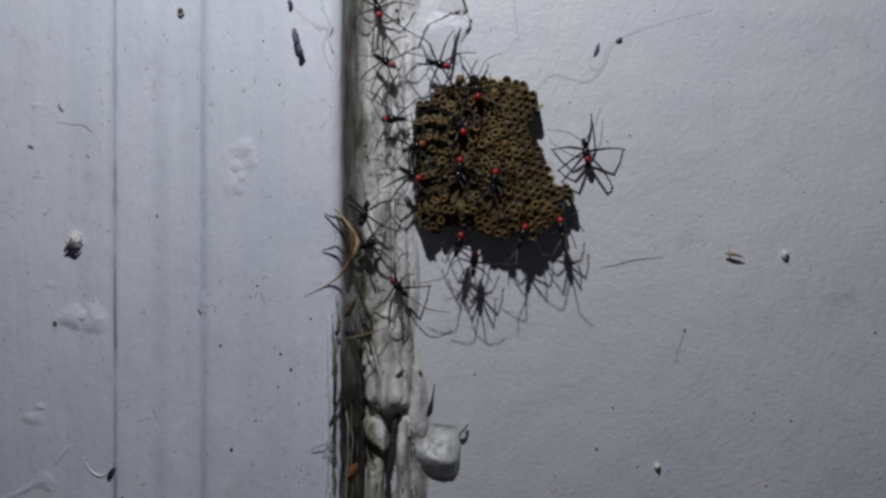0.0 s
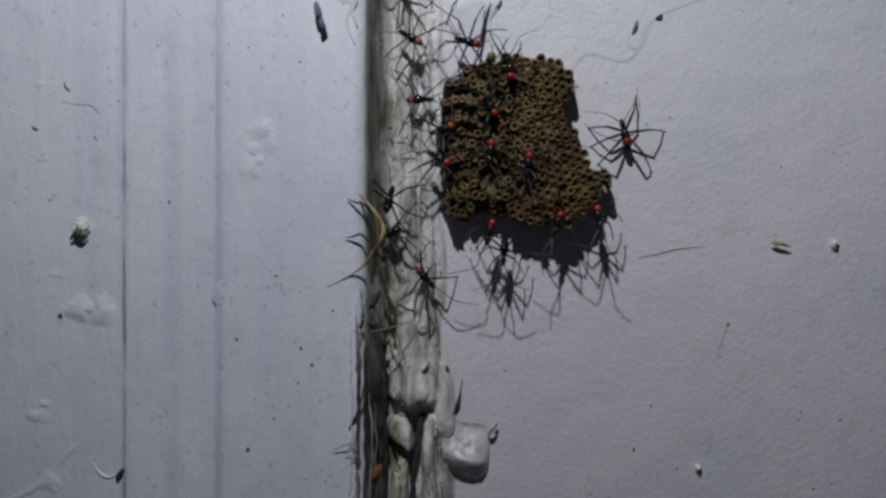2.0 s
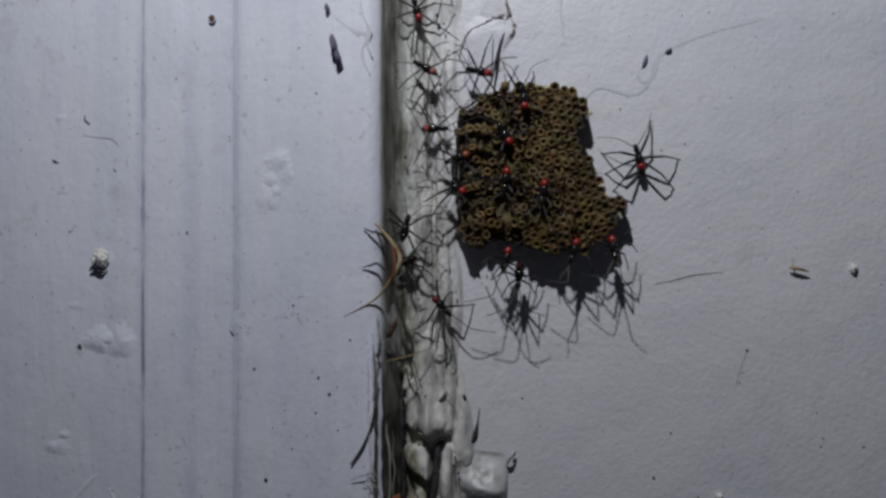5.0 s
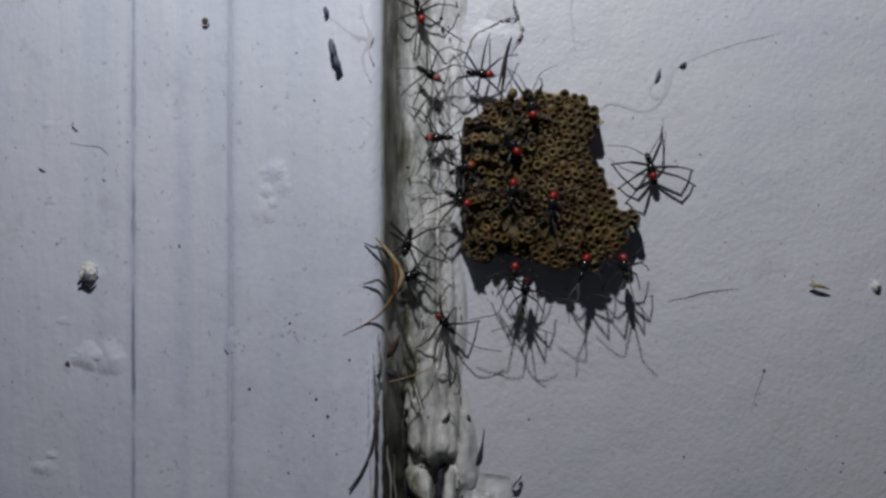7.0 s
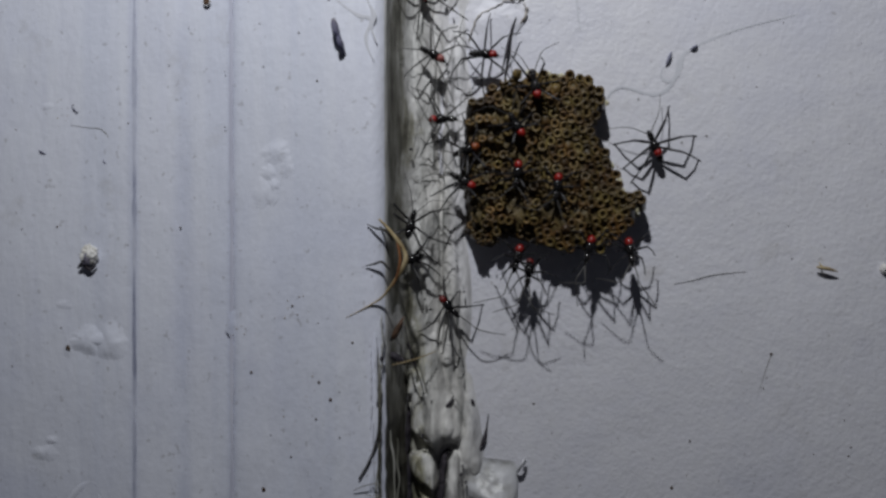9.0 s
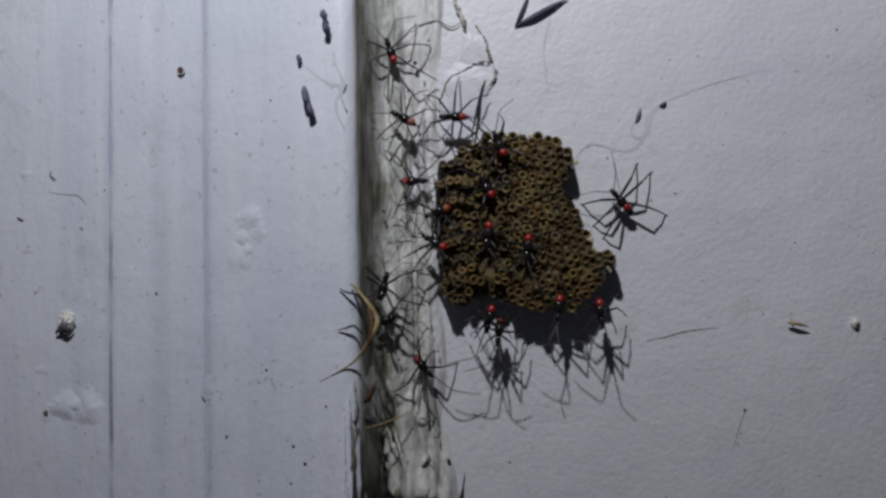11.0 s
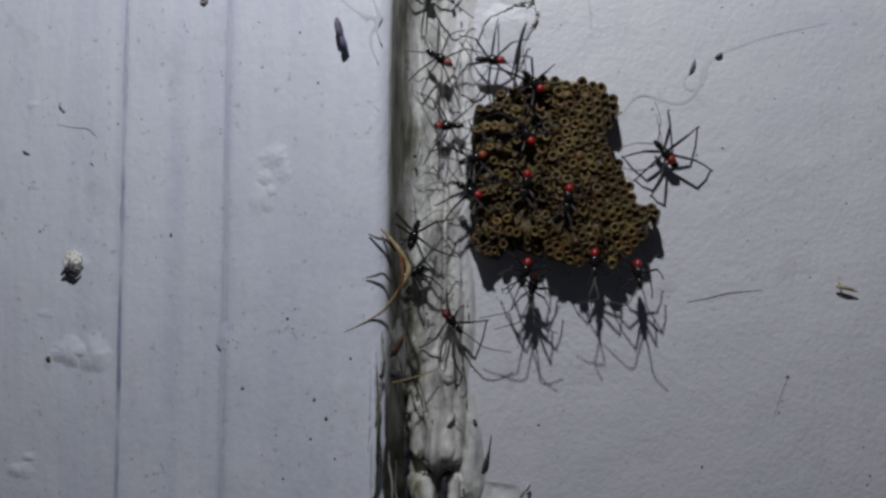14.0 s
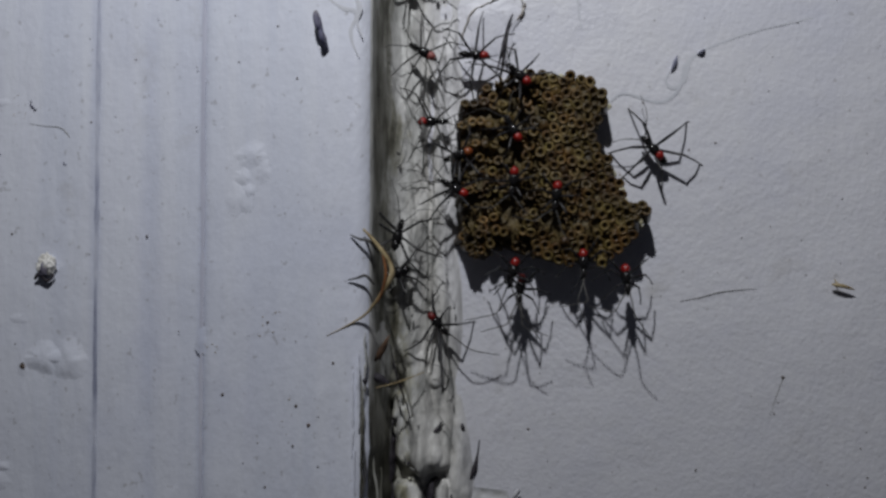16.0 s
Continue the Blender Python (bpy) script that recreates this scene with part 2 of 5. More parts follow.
def egg_material():
    m, nt, b = mat("egg_collar", 0.48, 0.32)
    v = coords(nt)
    info = nt.nodes.new("ShaderNodeObjectInfo")
    one = ramp(nt, info.outputs["Random"], [(0.0, (0.052, 0.033, 0.014)), (0.25, (0.116, 0.074, 0.028)), (0.5, (0.142, 0.096, 0.035)), (0.8, (0.174, 0.122, 0.045)), (1.0, (0.235, 0.174, 0.070))])
    grain = ramp(nt, noise_tex(nt, v, 1900, 4), [(0.3, (0.50, 0.48, 0.46)), (0.65, (1, 1, 1))])
    place = nt.nodes.new("ShaderNodeNewGeometry").outputs["Position"]
    hue = ramp(nt, noise_tex(nt, place, 520, 2), [(0.36, (1.14, 0.90, 0.76)), (0.50, (1.03, 1, 0.95)), (0.64, (0.96, 1.0, 0.78))])
    soiled = ramp(nt, noise_tex(nt, place, 230, 4, 0.65), [(0.36, (0.32, 0.31, 0.30)), (0.54, (0.95, 0.95, 0.95))])
    col = mixed(nt, 1.0, mixed(nt, 1.0, one, grain, "MULTIPLY"), hue, "MULTIPLY")
    link(nt, mixed(nt, 1.0, col, soiled, "MULTIPLY"), b.inputs["Base Color"])
    bump(nt, b, noise_tex(nt, v, 3000, 3), 0.6, 0.0001)
    return m


FILLING = simple("brown_egg_glue", [(0.30, (0.028, 0.020, 0.008)), (0.50, (0.088, 0.064, 0.025)), (0.70, (0.155, 0.115, 0.048))], 900, 0.5, 0.4, 0.0003, 6)
COLLAR = egg_material()
SHELL = simple("dark_egg_shell", [(0.3, (0.03, 0.021, 0.010)), (0.8, (0.10, 0.068, 0.030))], 1500, 0.35)


# ---- mesh helpers (points in centimetres) ----
def mesh_of(name, bm, material, smooth=True):
    for v in bm.verts:
        v.co *= CM
    me = bpy.data.meshes.new(name)
    bm.normal_update()
    bm.to_mesh(me)
    bm.free()
    for m in material if isinstance(material, (list, tuple)) else [material]:
        me.materials.append(m)
    if smooth:
        me.polygons.foreach_set("use_smooth", [True] * len(me.polygons))
    return me


def part(name, bm, material, parent=None, label="", at=None, smooth=True):
    ob = new(name, mesh_of(name, bm, material, smooth))
    ob.parent = parent
    if at is not None:
        ob.matrix_basis = at
    if label:
        ob["label"] = label
    return ob


def thing(name, bm, material, label, category, group="", kind="", at=None, smooth=True):
    return tagged(part(name, bm, material, None, "", at, smooth), label, category, group, kind)


def smooth_line(points, steps=4):
    """A curve through the points (Catmull-Rom)."""
    p = [Vector(q) for q in points]
    p = [2 * p[0] - p[1], *p, 2 * p[-1] - p[-2]]
    out = []
    for a, b, c, d in zip(p, p[1:], p[2:], p[3:]):
        for k in range(steps):
            t = k / steps
            out.append(0.5 * (2 * b + (c - a) * t + (2 * a - 5 * b + 4 * c - d) * t * t + (3 * b - a - 3 * c + d) * t ** 3))
    return out + [p[-2]]


def tube(bm, points, radii, seg=6, flat=1.0):
    """A tapered tube along the points; radii: one for all or one a point; flat squeezes it."""
    pts = [Vector(p) for p in points]
    if isinstance(radii, (int, float)):
        radii = [radii] * len(pts)
    elif len(radii) != len(pts):
        radii = [float(v) for v in np.interp(np.linspace(0, 1, len(pts)), np.linspace(0, 1, len(radii)), radii)]
    rings, side = [], None
    for i, p in enumerate(pts):
        d = (pts[min(i + 1, len(pts) - 1)] - pts[max(i - 1, 0)]).normalized()
        side = (side if side else d.orthogonal())
        side = (side - d * side.dot(d)).normalized()
        up = d.cross(side)
        rings.append([bm.verts.new(p + radii[i] * (math.cos(a) * side + flat * math.sin(a) * up)) for a in (2 * math.pi * k / seg for k in range(seg))])
    for a, b in zip(rings, rings[1:]):
        for k in range(seg):
            bm.faces.new((a[k], a[(k + 1) % seg], b[(k + 1) % seg], b[k]))
    bm.faces.new(rings[0][::-1])
    bm.faces.new(rings[-1])
    return bm


def blob(bm, centre, size, sub=2, rough=0.0, freq=1.0, seed=0.0, turn=None):
    """An ellipsoid with an uneven surface."""
    made = bmesh.ops.create_icosphere(bm, subdivisions=sub, radius=1)["verts"]
    for v in made:
        n = v.co.copy()
        k = 1 + rough * noise.noise(n * freq + Vector((seed, seed * 1.7, -seed)))
        q = Vector((n.x * size[0], n.y * size[1], n.z * size[2])) * k
        v.co = Vector(centre) + (turn @ q if turn else q)
    return bm


# ---- wall and casing ----
def casing_face(x):
    """How far the casing's front stands off the wall's plane at x."""
    return -0.777 - 0.111 * (x + 1.3)


def casing_profile():
    xs = [-30, -16, -9]
    xs += list(np.linspace(-7.5, -4.25, 24)) + [-4.192, -4.185, -4.158, -4.151] + list(np.linspace(-4.06, -3.20, 22))
    xs += [-3.15, -3.11, -3.085, -3.06, -3.03, -2.97] + list(np.linspace(-2.85, -1.66, 18))
    out = []
    for x in xs:
        y = casing_face(x) if x > -7.5 else casing_face(-7.5)
        if -4.151 < x < -3.1:
            k = (x + 4.151) / 1.06
            y += 0.035 * k ** 1.5 + 0.006 * math.exp(-((x + 3.62) / 0.12) ** 2)
        if -3.1 < x < -3.04:
            y += 0.035 * (-3.04 - x) / 0.06
        out.append((x, y))
    r, cx = 0.17, -1.615
    cy = casing_face(-1.62) + r
    out += [(cx + r * math.sin(a), cy - r * math.cos(a)) for a in np.linspace(0, math.pi / 2, 12)]
    x_edge = cx + r
    out += [(x_edge + 0.030 * k, cy + (0.20 - cy) * k / 6) for k in range(1, 7)]
    return out


def build_casing():
    prof = casing_profile()
    zs = [-130, -60, -15, -7] + list(np.linspace(-4.5, 5.5, 190)) + [8, 16, 60, 110]
    bm = bmesh.new()
    grid = []
    for z in zs:
        row = []
        for i, (x, y) in enumerate(prof):
            p = Vector((x, y, z))
            w = 0.006 * noise.noise(Vector((x * 0.7, 0, z * 0.6))) + 0.004 * noise.noise(Vector((x * 2, 5, z * 1.6)))
            torn = min(1.0, max(0.12, 0.2 - z))
            ragged = torn * (0.025 * noise.noise(Vector((2, 0, z * 2.2))) + 0.016 * noise.noise(Vector((7, 0, z * 5.5))) + 0.010 * noise.noise(Vector((9, 0, z * 10)))) if x > -1.6 else 0
            row.append(bm.verts.new((x + ragged * min(1, (x + 1.6) / 0.1), y + w, z)))
        grid.append(row)
    for a, b in zip(grid, grid[1:]):
        for k in range(len(prof) - 1):
            f = bm.faces.new((a[k], a[k + 1], b[k + 1], b[k]))
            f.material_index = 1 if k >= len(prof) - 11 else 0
    back = [[bm.verts.new((x, 1.6, z)) for x in (-1.26, -30)] for z in (zs[0], zs[-1])]
    bm.faces.new((back[0][0], back[0][1], back[1][1], back[1][0]))
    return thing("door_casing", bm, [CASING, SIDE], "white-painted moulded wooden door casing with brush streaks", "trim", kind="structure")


# filler and paint lumps on the casing: x, z, half width, half height, relief
LUMPS = [(-2.58, 1.46, 0.13, 0.07, 0.045), (-2.68, 1.27, 0.07, 0.05, 0.04), (-2.47, 1.33, 0.06, 0.06, 0.03), (-2.72, 1.06, 0.10, 0.09, 0.045), (-2.62, 1.13, 0.05, 0.05, 0.03),
         (-4.70, -0.47, 0.20, 0.09, 0.10), (-4.45, -0.50, 0.17, 0.11, 0.08), (-4.95, -0.54, 0.06, 0.08, 0.03), (-5.24, -1.70, 0.14, 0.05, 0.04), (-5.15, -1.55, 0.06, 0.03, 0.03),
         (-5.1, -2.42, 0.13, 0.08, 0.05), (-3.07, -0.27, 0.05, 0.08, 0.02), (-5.2, 2.05, 0.08, 0.03, 0.02), (-5.02, -0.1, 0.09, 0.03, 0.02)]


def build_joint(name, x0, half, depth, seed, label, m):
    """A blue-grey ribbon along a joint of the casing, of uneven width."""
    bm = bmesh.new()
    last = None
    for z in np.linspace(-5.5, 6.5, 200):
        w = half * (0.75 + 0.5 * noise.noise(Vector((seed, 0, z * 1.1))) + 0.45 * noise.noise(Vector((seed, 4, z * 6))))
        x = x0 + 0.008 * noise.noise(Vector((seed, 8, z * 0.8)))
        w = max(0.004, w)
        row = [bm.verts.new((x + k * w, casing_face(x0) + depth - (0.004 if k == 0 else 0), z)) for k in (-1, 0, 1)]
        if last:
            for k in (0, 1):
                bm.faces.new((last[k], last[k + 1], row[k + 1], row[k]))
        last = row
    return thing(name, bm, m, label, "joint", kind="structure")


def wall_y(x, z):
    return 0.010 * noise.noise(Vector((x * 0.9, 3, z * 0.9))) + 0.005 * noise.noise(Vector((x * 3.1, 9, z * 3.1)))


def build_wall():
    bm = bmesh.new()
    xs = [-1.45] + list(np.linspace(-1.2, 6.5, 90)) + [9, 16, 60, 150]
    zs = [-130, -60, -15, -7] + list(np.linspace(-4.5, 5.5, 110)) + [8, 16, 60, 110]
    rows = [[bm.verts.new((x, wall_y(x, z), z)) for x in xs] for z in zs]
    for a, b in zip(rows, rows[1:]):
        for k in range(len(xs) - 1):
            bm.faces.new((a[k], a[k + 1], b[k + 1], b[k]))
    q = [bm.verts.new(p) for p in ((-1.45, 1.6, -130), (150, 1.6, -130), (150, 1.6, 110), (-1.45, 1.6, 110))]
    bm.faces.new(q)
    for i, j, u, v in ((0, 1, rows[0][0], rows[0][-1]), (1, 2, rows[0][-1], rows[-1][-1]), (2, 3, rows[-1][-1], rows[-1][0])):
        bm.faces.new((u, v, q[j], q[i]))
    return thing("wall", bm, WALL, "white-painted wall board with fine roller stipple", "wall", kind="structure")


def stroke(xs, zs, points, widths, heights, edge=2.0, plump=1.0):
    """Relief of a run of paint along the points: its half width and height go from the first to the last value."""
    out = np.zeros_like(xs)
    n = len(points) - 1
    for i, ((ax, az), (bx, bz)) in enumerate(zip(points, points[1:])):
        dx, dz = bx - ax, bz - az
        t = np.clip(((xs - ax) * dx + (zs - az) * dz) / (dx * dx + dz * dz), 0, 1)
        u = (i + t) / n
        d = np.hypot(xs - ax - t * dx, zs - az - t * dz) / (widths[0] + (widths[1] - widths[0]) * u)
        out = np.maximum(out, (heights[0] + (heights[1] - heights[0]) * u) * np.clip(1 - d ** edge, 0, 1) ** plump)
    return out


# runs of old paint in the corner: points, half widths, heights, edge, plumpness
RUNS = [([(-1.06, -0.50), (-1.05, -1.0), (-1.02, -1.40)], (0.09, 0.235), (0.05, 0.24), 3.0, 0.8),
        ([(-0.84, -0.80), (-0.83, -1.15), (-0.86, -1.46)], (0.07, 0.12), (0.03, 0.15), 3.0, 0.8),
        ([(-1.22, -1.0), (-1.23, -1.42)], (0.07, 0.09), (0.10, 0.15), 3.0, 0.8),
        ([(-1.19, -1.78), (-1.10, -1.92), (-1.06, -1.97)], (0.15, 0.10), (0.15, 0.21), 3.0, 0.7),
        ([(-0.83, -1.72), (-0.85, -2.2), (-0.83, -3.4)], (0.075, 0.10), (0.12, 0.09), 3.0, 0.7),
        ([(-1.13, -2.25), (-1.14, -2.6), (-1.16, -3.8)], (0.09, 0.11), (0.07, 0.08), 4.0, 0.6),
        ([(-1.26, -2.3), (-1.28, -2.7), (-1.24, -3.9)], (0.022, 0.03), (0.10, 0.12), 2.0, 0.8),
        ([(-0.72, -1.15), (-0.70, -1.6), (-0.64, -1.80)], (0.09, 0.16), (0.02, 0.045), 2.0, 1.2),
        ([(-1.27, -0.86), (-1.26, -1.02)], (0.055, 0.075), (0.09, 0.10), 2.6, 0.7),
        ([(-0.93, -1.02), (-0.90, -1.14)], (0.05, 0.07), (0.05, 0.13), 2.4, 0.7),
        ([(-1.10, 5.0), (-1.15, 2.4), (-1.08, 0.9), (-1.12, -0.5)], (0.12, 0.10), (0.05, 0.06), 2.0, 1.2),
        ([(-0.86, 2.3), (-0.88, 1.2), (-0.84, 0.2), (-0.88, -0.7)], (0.06, 0.075), (0.05, 0.06), 2.0, 1.0)]
# cracks and hollows between them: points, half widths, depths
HOLLOWS = [([(-0.90, -1.655), (-0.95, -1.76), (-0.97, -2.05), (-1.01, -2.30), (-1.03, -2.62), (-1.03, -3.4)], (0.065, 0.065), (0.26, 0.14)),
           ([(-1.40, -1.52), (-1.26, -1.62), (-1.20, -1.64)], (0.12, 0.07), (0.26, 0.16)), ([(-1.36, -1.95), (-1.26, -2.16), (-1.19, -2.28)], (0.08, 0.04), (0.25, 0.15)),
           ([(-1.33, -0.55), (-1.20, -0.85), (-1.13, -1.03)], (0.025, 0.03), (0.05, 0.06)),
           ([(-0.95, 2.2), (-0.97, 1.2), (-0.95, 0.3), (-0.98, -0.6)], (0.03, 0.035), (0.05, 0.06))]


def build_caulk():
    """The ragged bead of filler and old paint in the corner between casing and wall."""
    nx, nz = 84, 640
    zs, xs = np.meshgrid(np.linspace(-4.2, 5.2, nz), np.linspace(-1.43, -0.42, nx), indexing="ij")
    flat = list(zip(xs.ravel().tolist(), zs.ravel().tolist()))

    def waves(fx, fz, seed):
        return np.array([noise.noise(Vector((x * fx, seed, z * fz))) for x, z in flat]).reshape(xs.shape)

    long, mid, fine = waves(4.5, 0.9, 4), waves(10, 2.2, 8), waves(24, 12, 8)
    calm = np.clip((zs + 0.9) / 0.9, 0, 1)
    h = 0.045 + 0.060 * long + 0.032 * mid + 0.008 * fine
    lump = np.zeros_like(h)
    for points, widths, heights, edge, plump in RUNS:
        lump = np.maximum(lump, stroke(xs + 0.05 * long, zs + 0.05 * mid, points, widths, heights, edge, plump))
    h = h + lump * (1 + 0.35 * mid) + 0.58 * np.exp(-(xs + 1.43) / 0.075) * calm
    for points, widths, depths in HOLLOWS:
        h = h - stroke(xs + 0.03 * mid, zs, points, widths, depths, 2.0, 0.8)
    rim = -0.60 + 0.08 * long + 0.03 * mid + 0.10 * np.clip(-1.0 - zs, 0, 1)
    fade = np.clip((rim - xs) / 0.16, 0, 1)
    h = np.maximum(h, 0.008) * fade * fade * (3 - 2 * fade) - 0.006
    verts = [(x * CM, -y * CM, z * CM) for (x, z), y in zip(flat, h.ravel().tolist())]
    faces = [(j * nx + i, j * nx + i + 1, (j + 1) * nx + i + 1, (j + 1) * nx + i) for j in range(nz - 1) for i in range(nx - 1)]
    me = bpy.data.meshes.new("caulk_bead")
    me.from_pydata(verts, [], faces)
    me.materials.append(CAULK)
    me.polygons.foreach_set("use_smooth", [True] * len(me.polygons))
    return tagged(new("caulk_bead", me), "ragged grimy white caulk bead in the corner", "caulk", kind="structure")


build_wall()
build_casing()
build_joint("casing_joint_1", -4.17, 0.027, -0.003, 3, "narrow blue-grey line in the casing joint", JOINT)
# the soft shade of the moulding's crease, drawn as a blue-grey ribbon
build_joint("casing_joint_2", -3.075, 0.026, 0.004, 11, "soft blue-grey line of painted shade along the moulding", SEAM)
build_caulk()


# ---- egg cluster ----
OUTLINE = [(-0.67, 1.98), (-0.44, 2.15), (-0.28, 2.24), (0.0, 2.33), (0.25, 2.30), (0.52, 2.25), (0.63, 2.20), (0.77, 2.00), (0.67, 1.88), (0.62, 1.74), (0.68, 1.60), (0.76, 1.46), (0.82, 1.32), (0.90, 1.19),
           (0.94, 1.04), (1.00, 1.05), (1.08, 0.95), (1.06, 0.83), (0.97, 0.80), (0.96, 0.65), (0.84, 0.54), (0.71, 0.46), (0.28, 0.46), (-0.05, 0.54), (-0.26, 0.62), (-0.40, 0.48), (-0.53, 0.51), (-0.63, 0.66), (-0.70, 1.15), (-0.72, 1.48)]
# sunken and bare patches of the cluster: x from, to, z from, to
GAPS = [(-0.35, 0.02, 0.52, 0.74), (-0.23, -0.09, 0.80, 1.32), (-0.24, -0.07, 1.46, 1.64), (-0.22, -0.04, 1.74, 1.86), (0.20, 0.34, 0.70, 1.06), (-0.72, -0.58, 0.72, 1.02)]
BARE = [(-0.72, -0.25, 1.52, 2.05), (-0.40, -0.20, 0.40, 0.56)]


def inside(x, z, poly):
    hit = False
    for (ax, az), (bx, bz) in zip(poly, poly[1:] + poly[:1]):
        if (az > z) != (bz > z) and x < (bx - ax) * (z - az) / (bz - az) + ax:
            hit = not hit
    return hit


def egg_mesh(seed):
    """A barrel-shaped egg with a pale rolled collar round its open mouth."""
    rnd = random.Random(seed)
    seg = 12
    #        radius, height, material
    prof = [(0.034, -0.30), (0.047, -0.22), (0.050, -0.12), (0.049, -0.04), (0.0515, -0.016), (0.0530, -0.002), (0.050, 0.008), (0.042, 0.012), (0.031, 0.010), (0.023, 0.000), (0.019, -0.030), (0.0, -0.032)]
    if seed % 10 == 4:  # an egg still under its cap
        prof[8:] = [(0.036, 0.020), (0.026, 0.028), (0.014, 0.032), (0.0, 0.033)]
    bm = bmesh.new()
    rings = []
    ex, ph = rnd.uniform(0.0, 0.10), rnd.uniform(0, 6)
    for r, h in prof[:-1]:
        ring = []
        for k in range(seg):
            a = 2 * math.pi * k / seg
            rr = r * (1 + ex * math.cos(2 * a + ph) + rnd.uniform(-0.06, 0.06))
            ring.append(bm.verts.new((rr * math.cos(a), rr * math.sin(a), h + rnd.uniform(-0.005, 0.005))))
        rings.append(ring)
    for i, (a, b) in enumerate(zip(rings, rings[1:])):
        for k in range(seg):
            f = bm.faces.new((a[k], a[(k + 1) % seg], b[(k + 1) % seg], b[k]))
            f.material_index = 0 if 3 <= i <= (9 if seed % 10 == 4 else 8) else 1
    bm.faces.new(rings[-1]).material_index = 0 if seed % 10 == 4 else 1
    return mesh_of("egg", bm, [COLLAR, SHELL])


def shell_fragment(seed):
    """What is left of a torn egg: part of its collar and a bent flap of shell."""
    rnd = random.Random(seed + 70)
    bm = bmesh.new()
    a0, a1 = rnd.uniform(0, 6), rnd.uniform(1.6, 4.2)
    arc = [(0.044 * math.cos(a0 + a1 * k / 8), 0.044 * math.sin(a0 + a1 * k / 8), rnd.uniform(-0.012, 0.008) - 0.01 * (k % 3)) for k in range(9)]
    tube(bm, arc, [0.005, 0.010, 0.012, 0.011, 0.006], 6, 0.8)
    rows = []
    for k in range(7):
        a = a0 + a1 * k / 6
        r = 0.047 + rnd.uniform(-0.004, 0.004)
        rows.append([bm.verts.new((r * f * math.cos(a), r * f * math.sin(a), h + rnd.uniform(-0.012, 0.012))) for f, h in ((1.0, -0.005), (1.05, -0.07), (0.95, -0.16), (0.85, -0.26))])
    for a, b in zip(rows, rows[1:]):
        for i in range(3):
            bm.faces.new((a[i], a[i + 1], b[i + 1], b[i]))
    blob(bm, (0.02 * math.cos(a0), 0.02 * math.sin(a0), -0.03), (0.034, 0.012, 0.020), 1, 0.6, 2, seed * 3.1)
    return mesh_of("eggshell_fragment", bm, COLLAR)


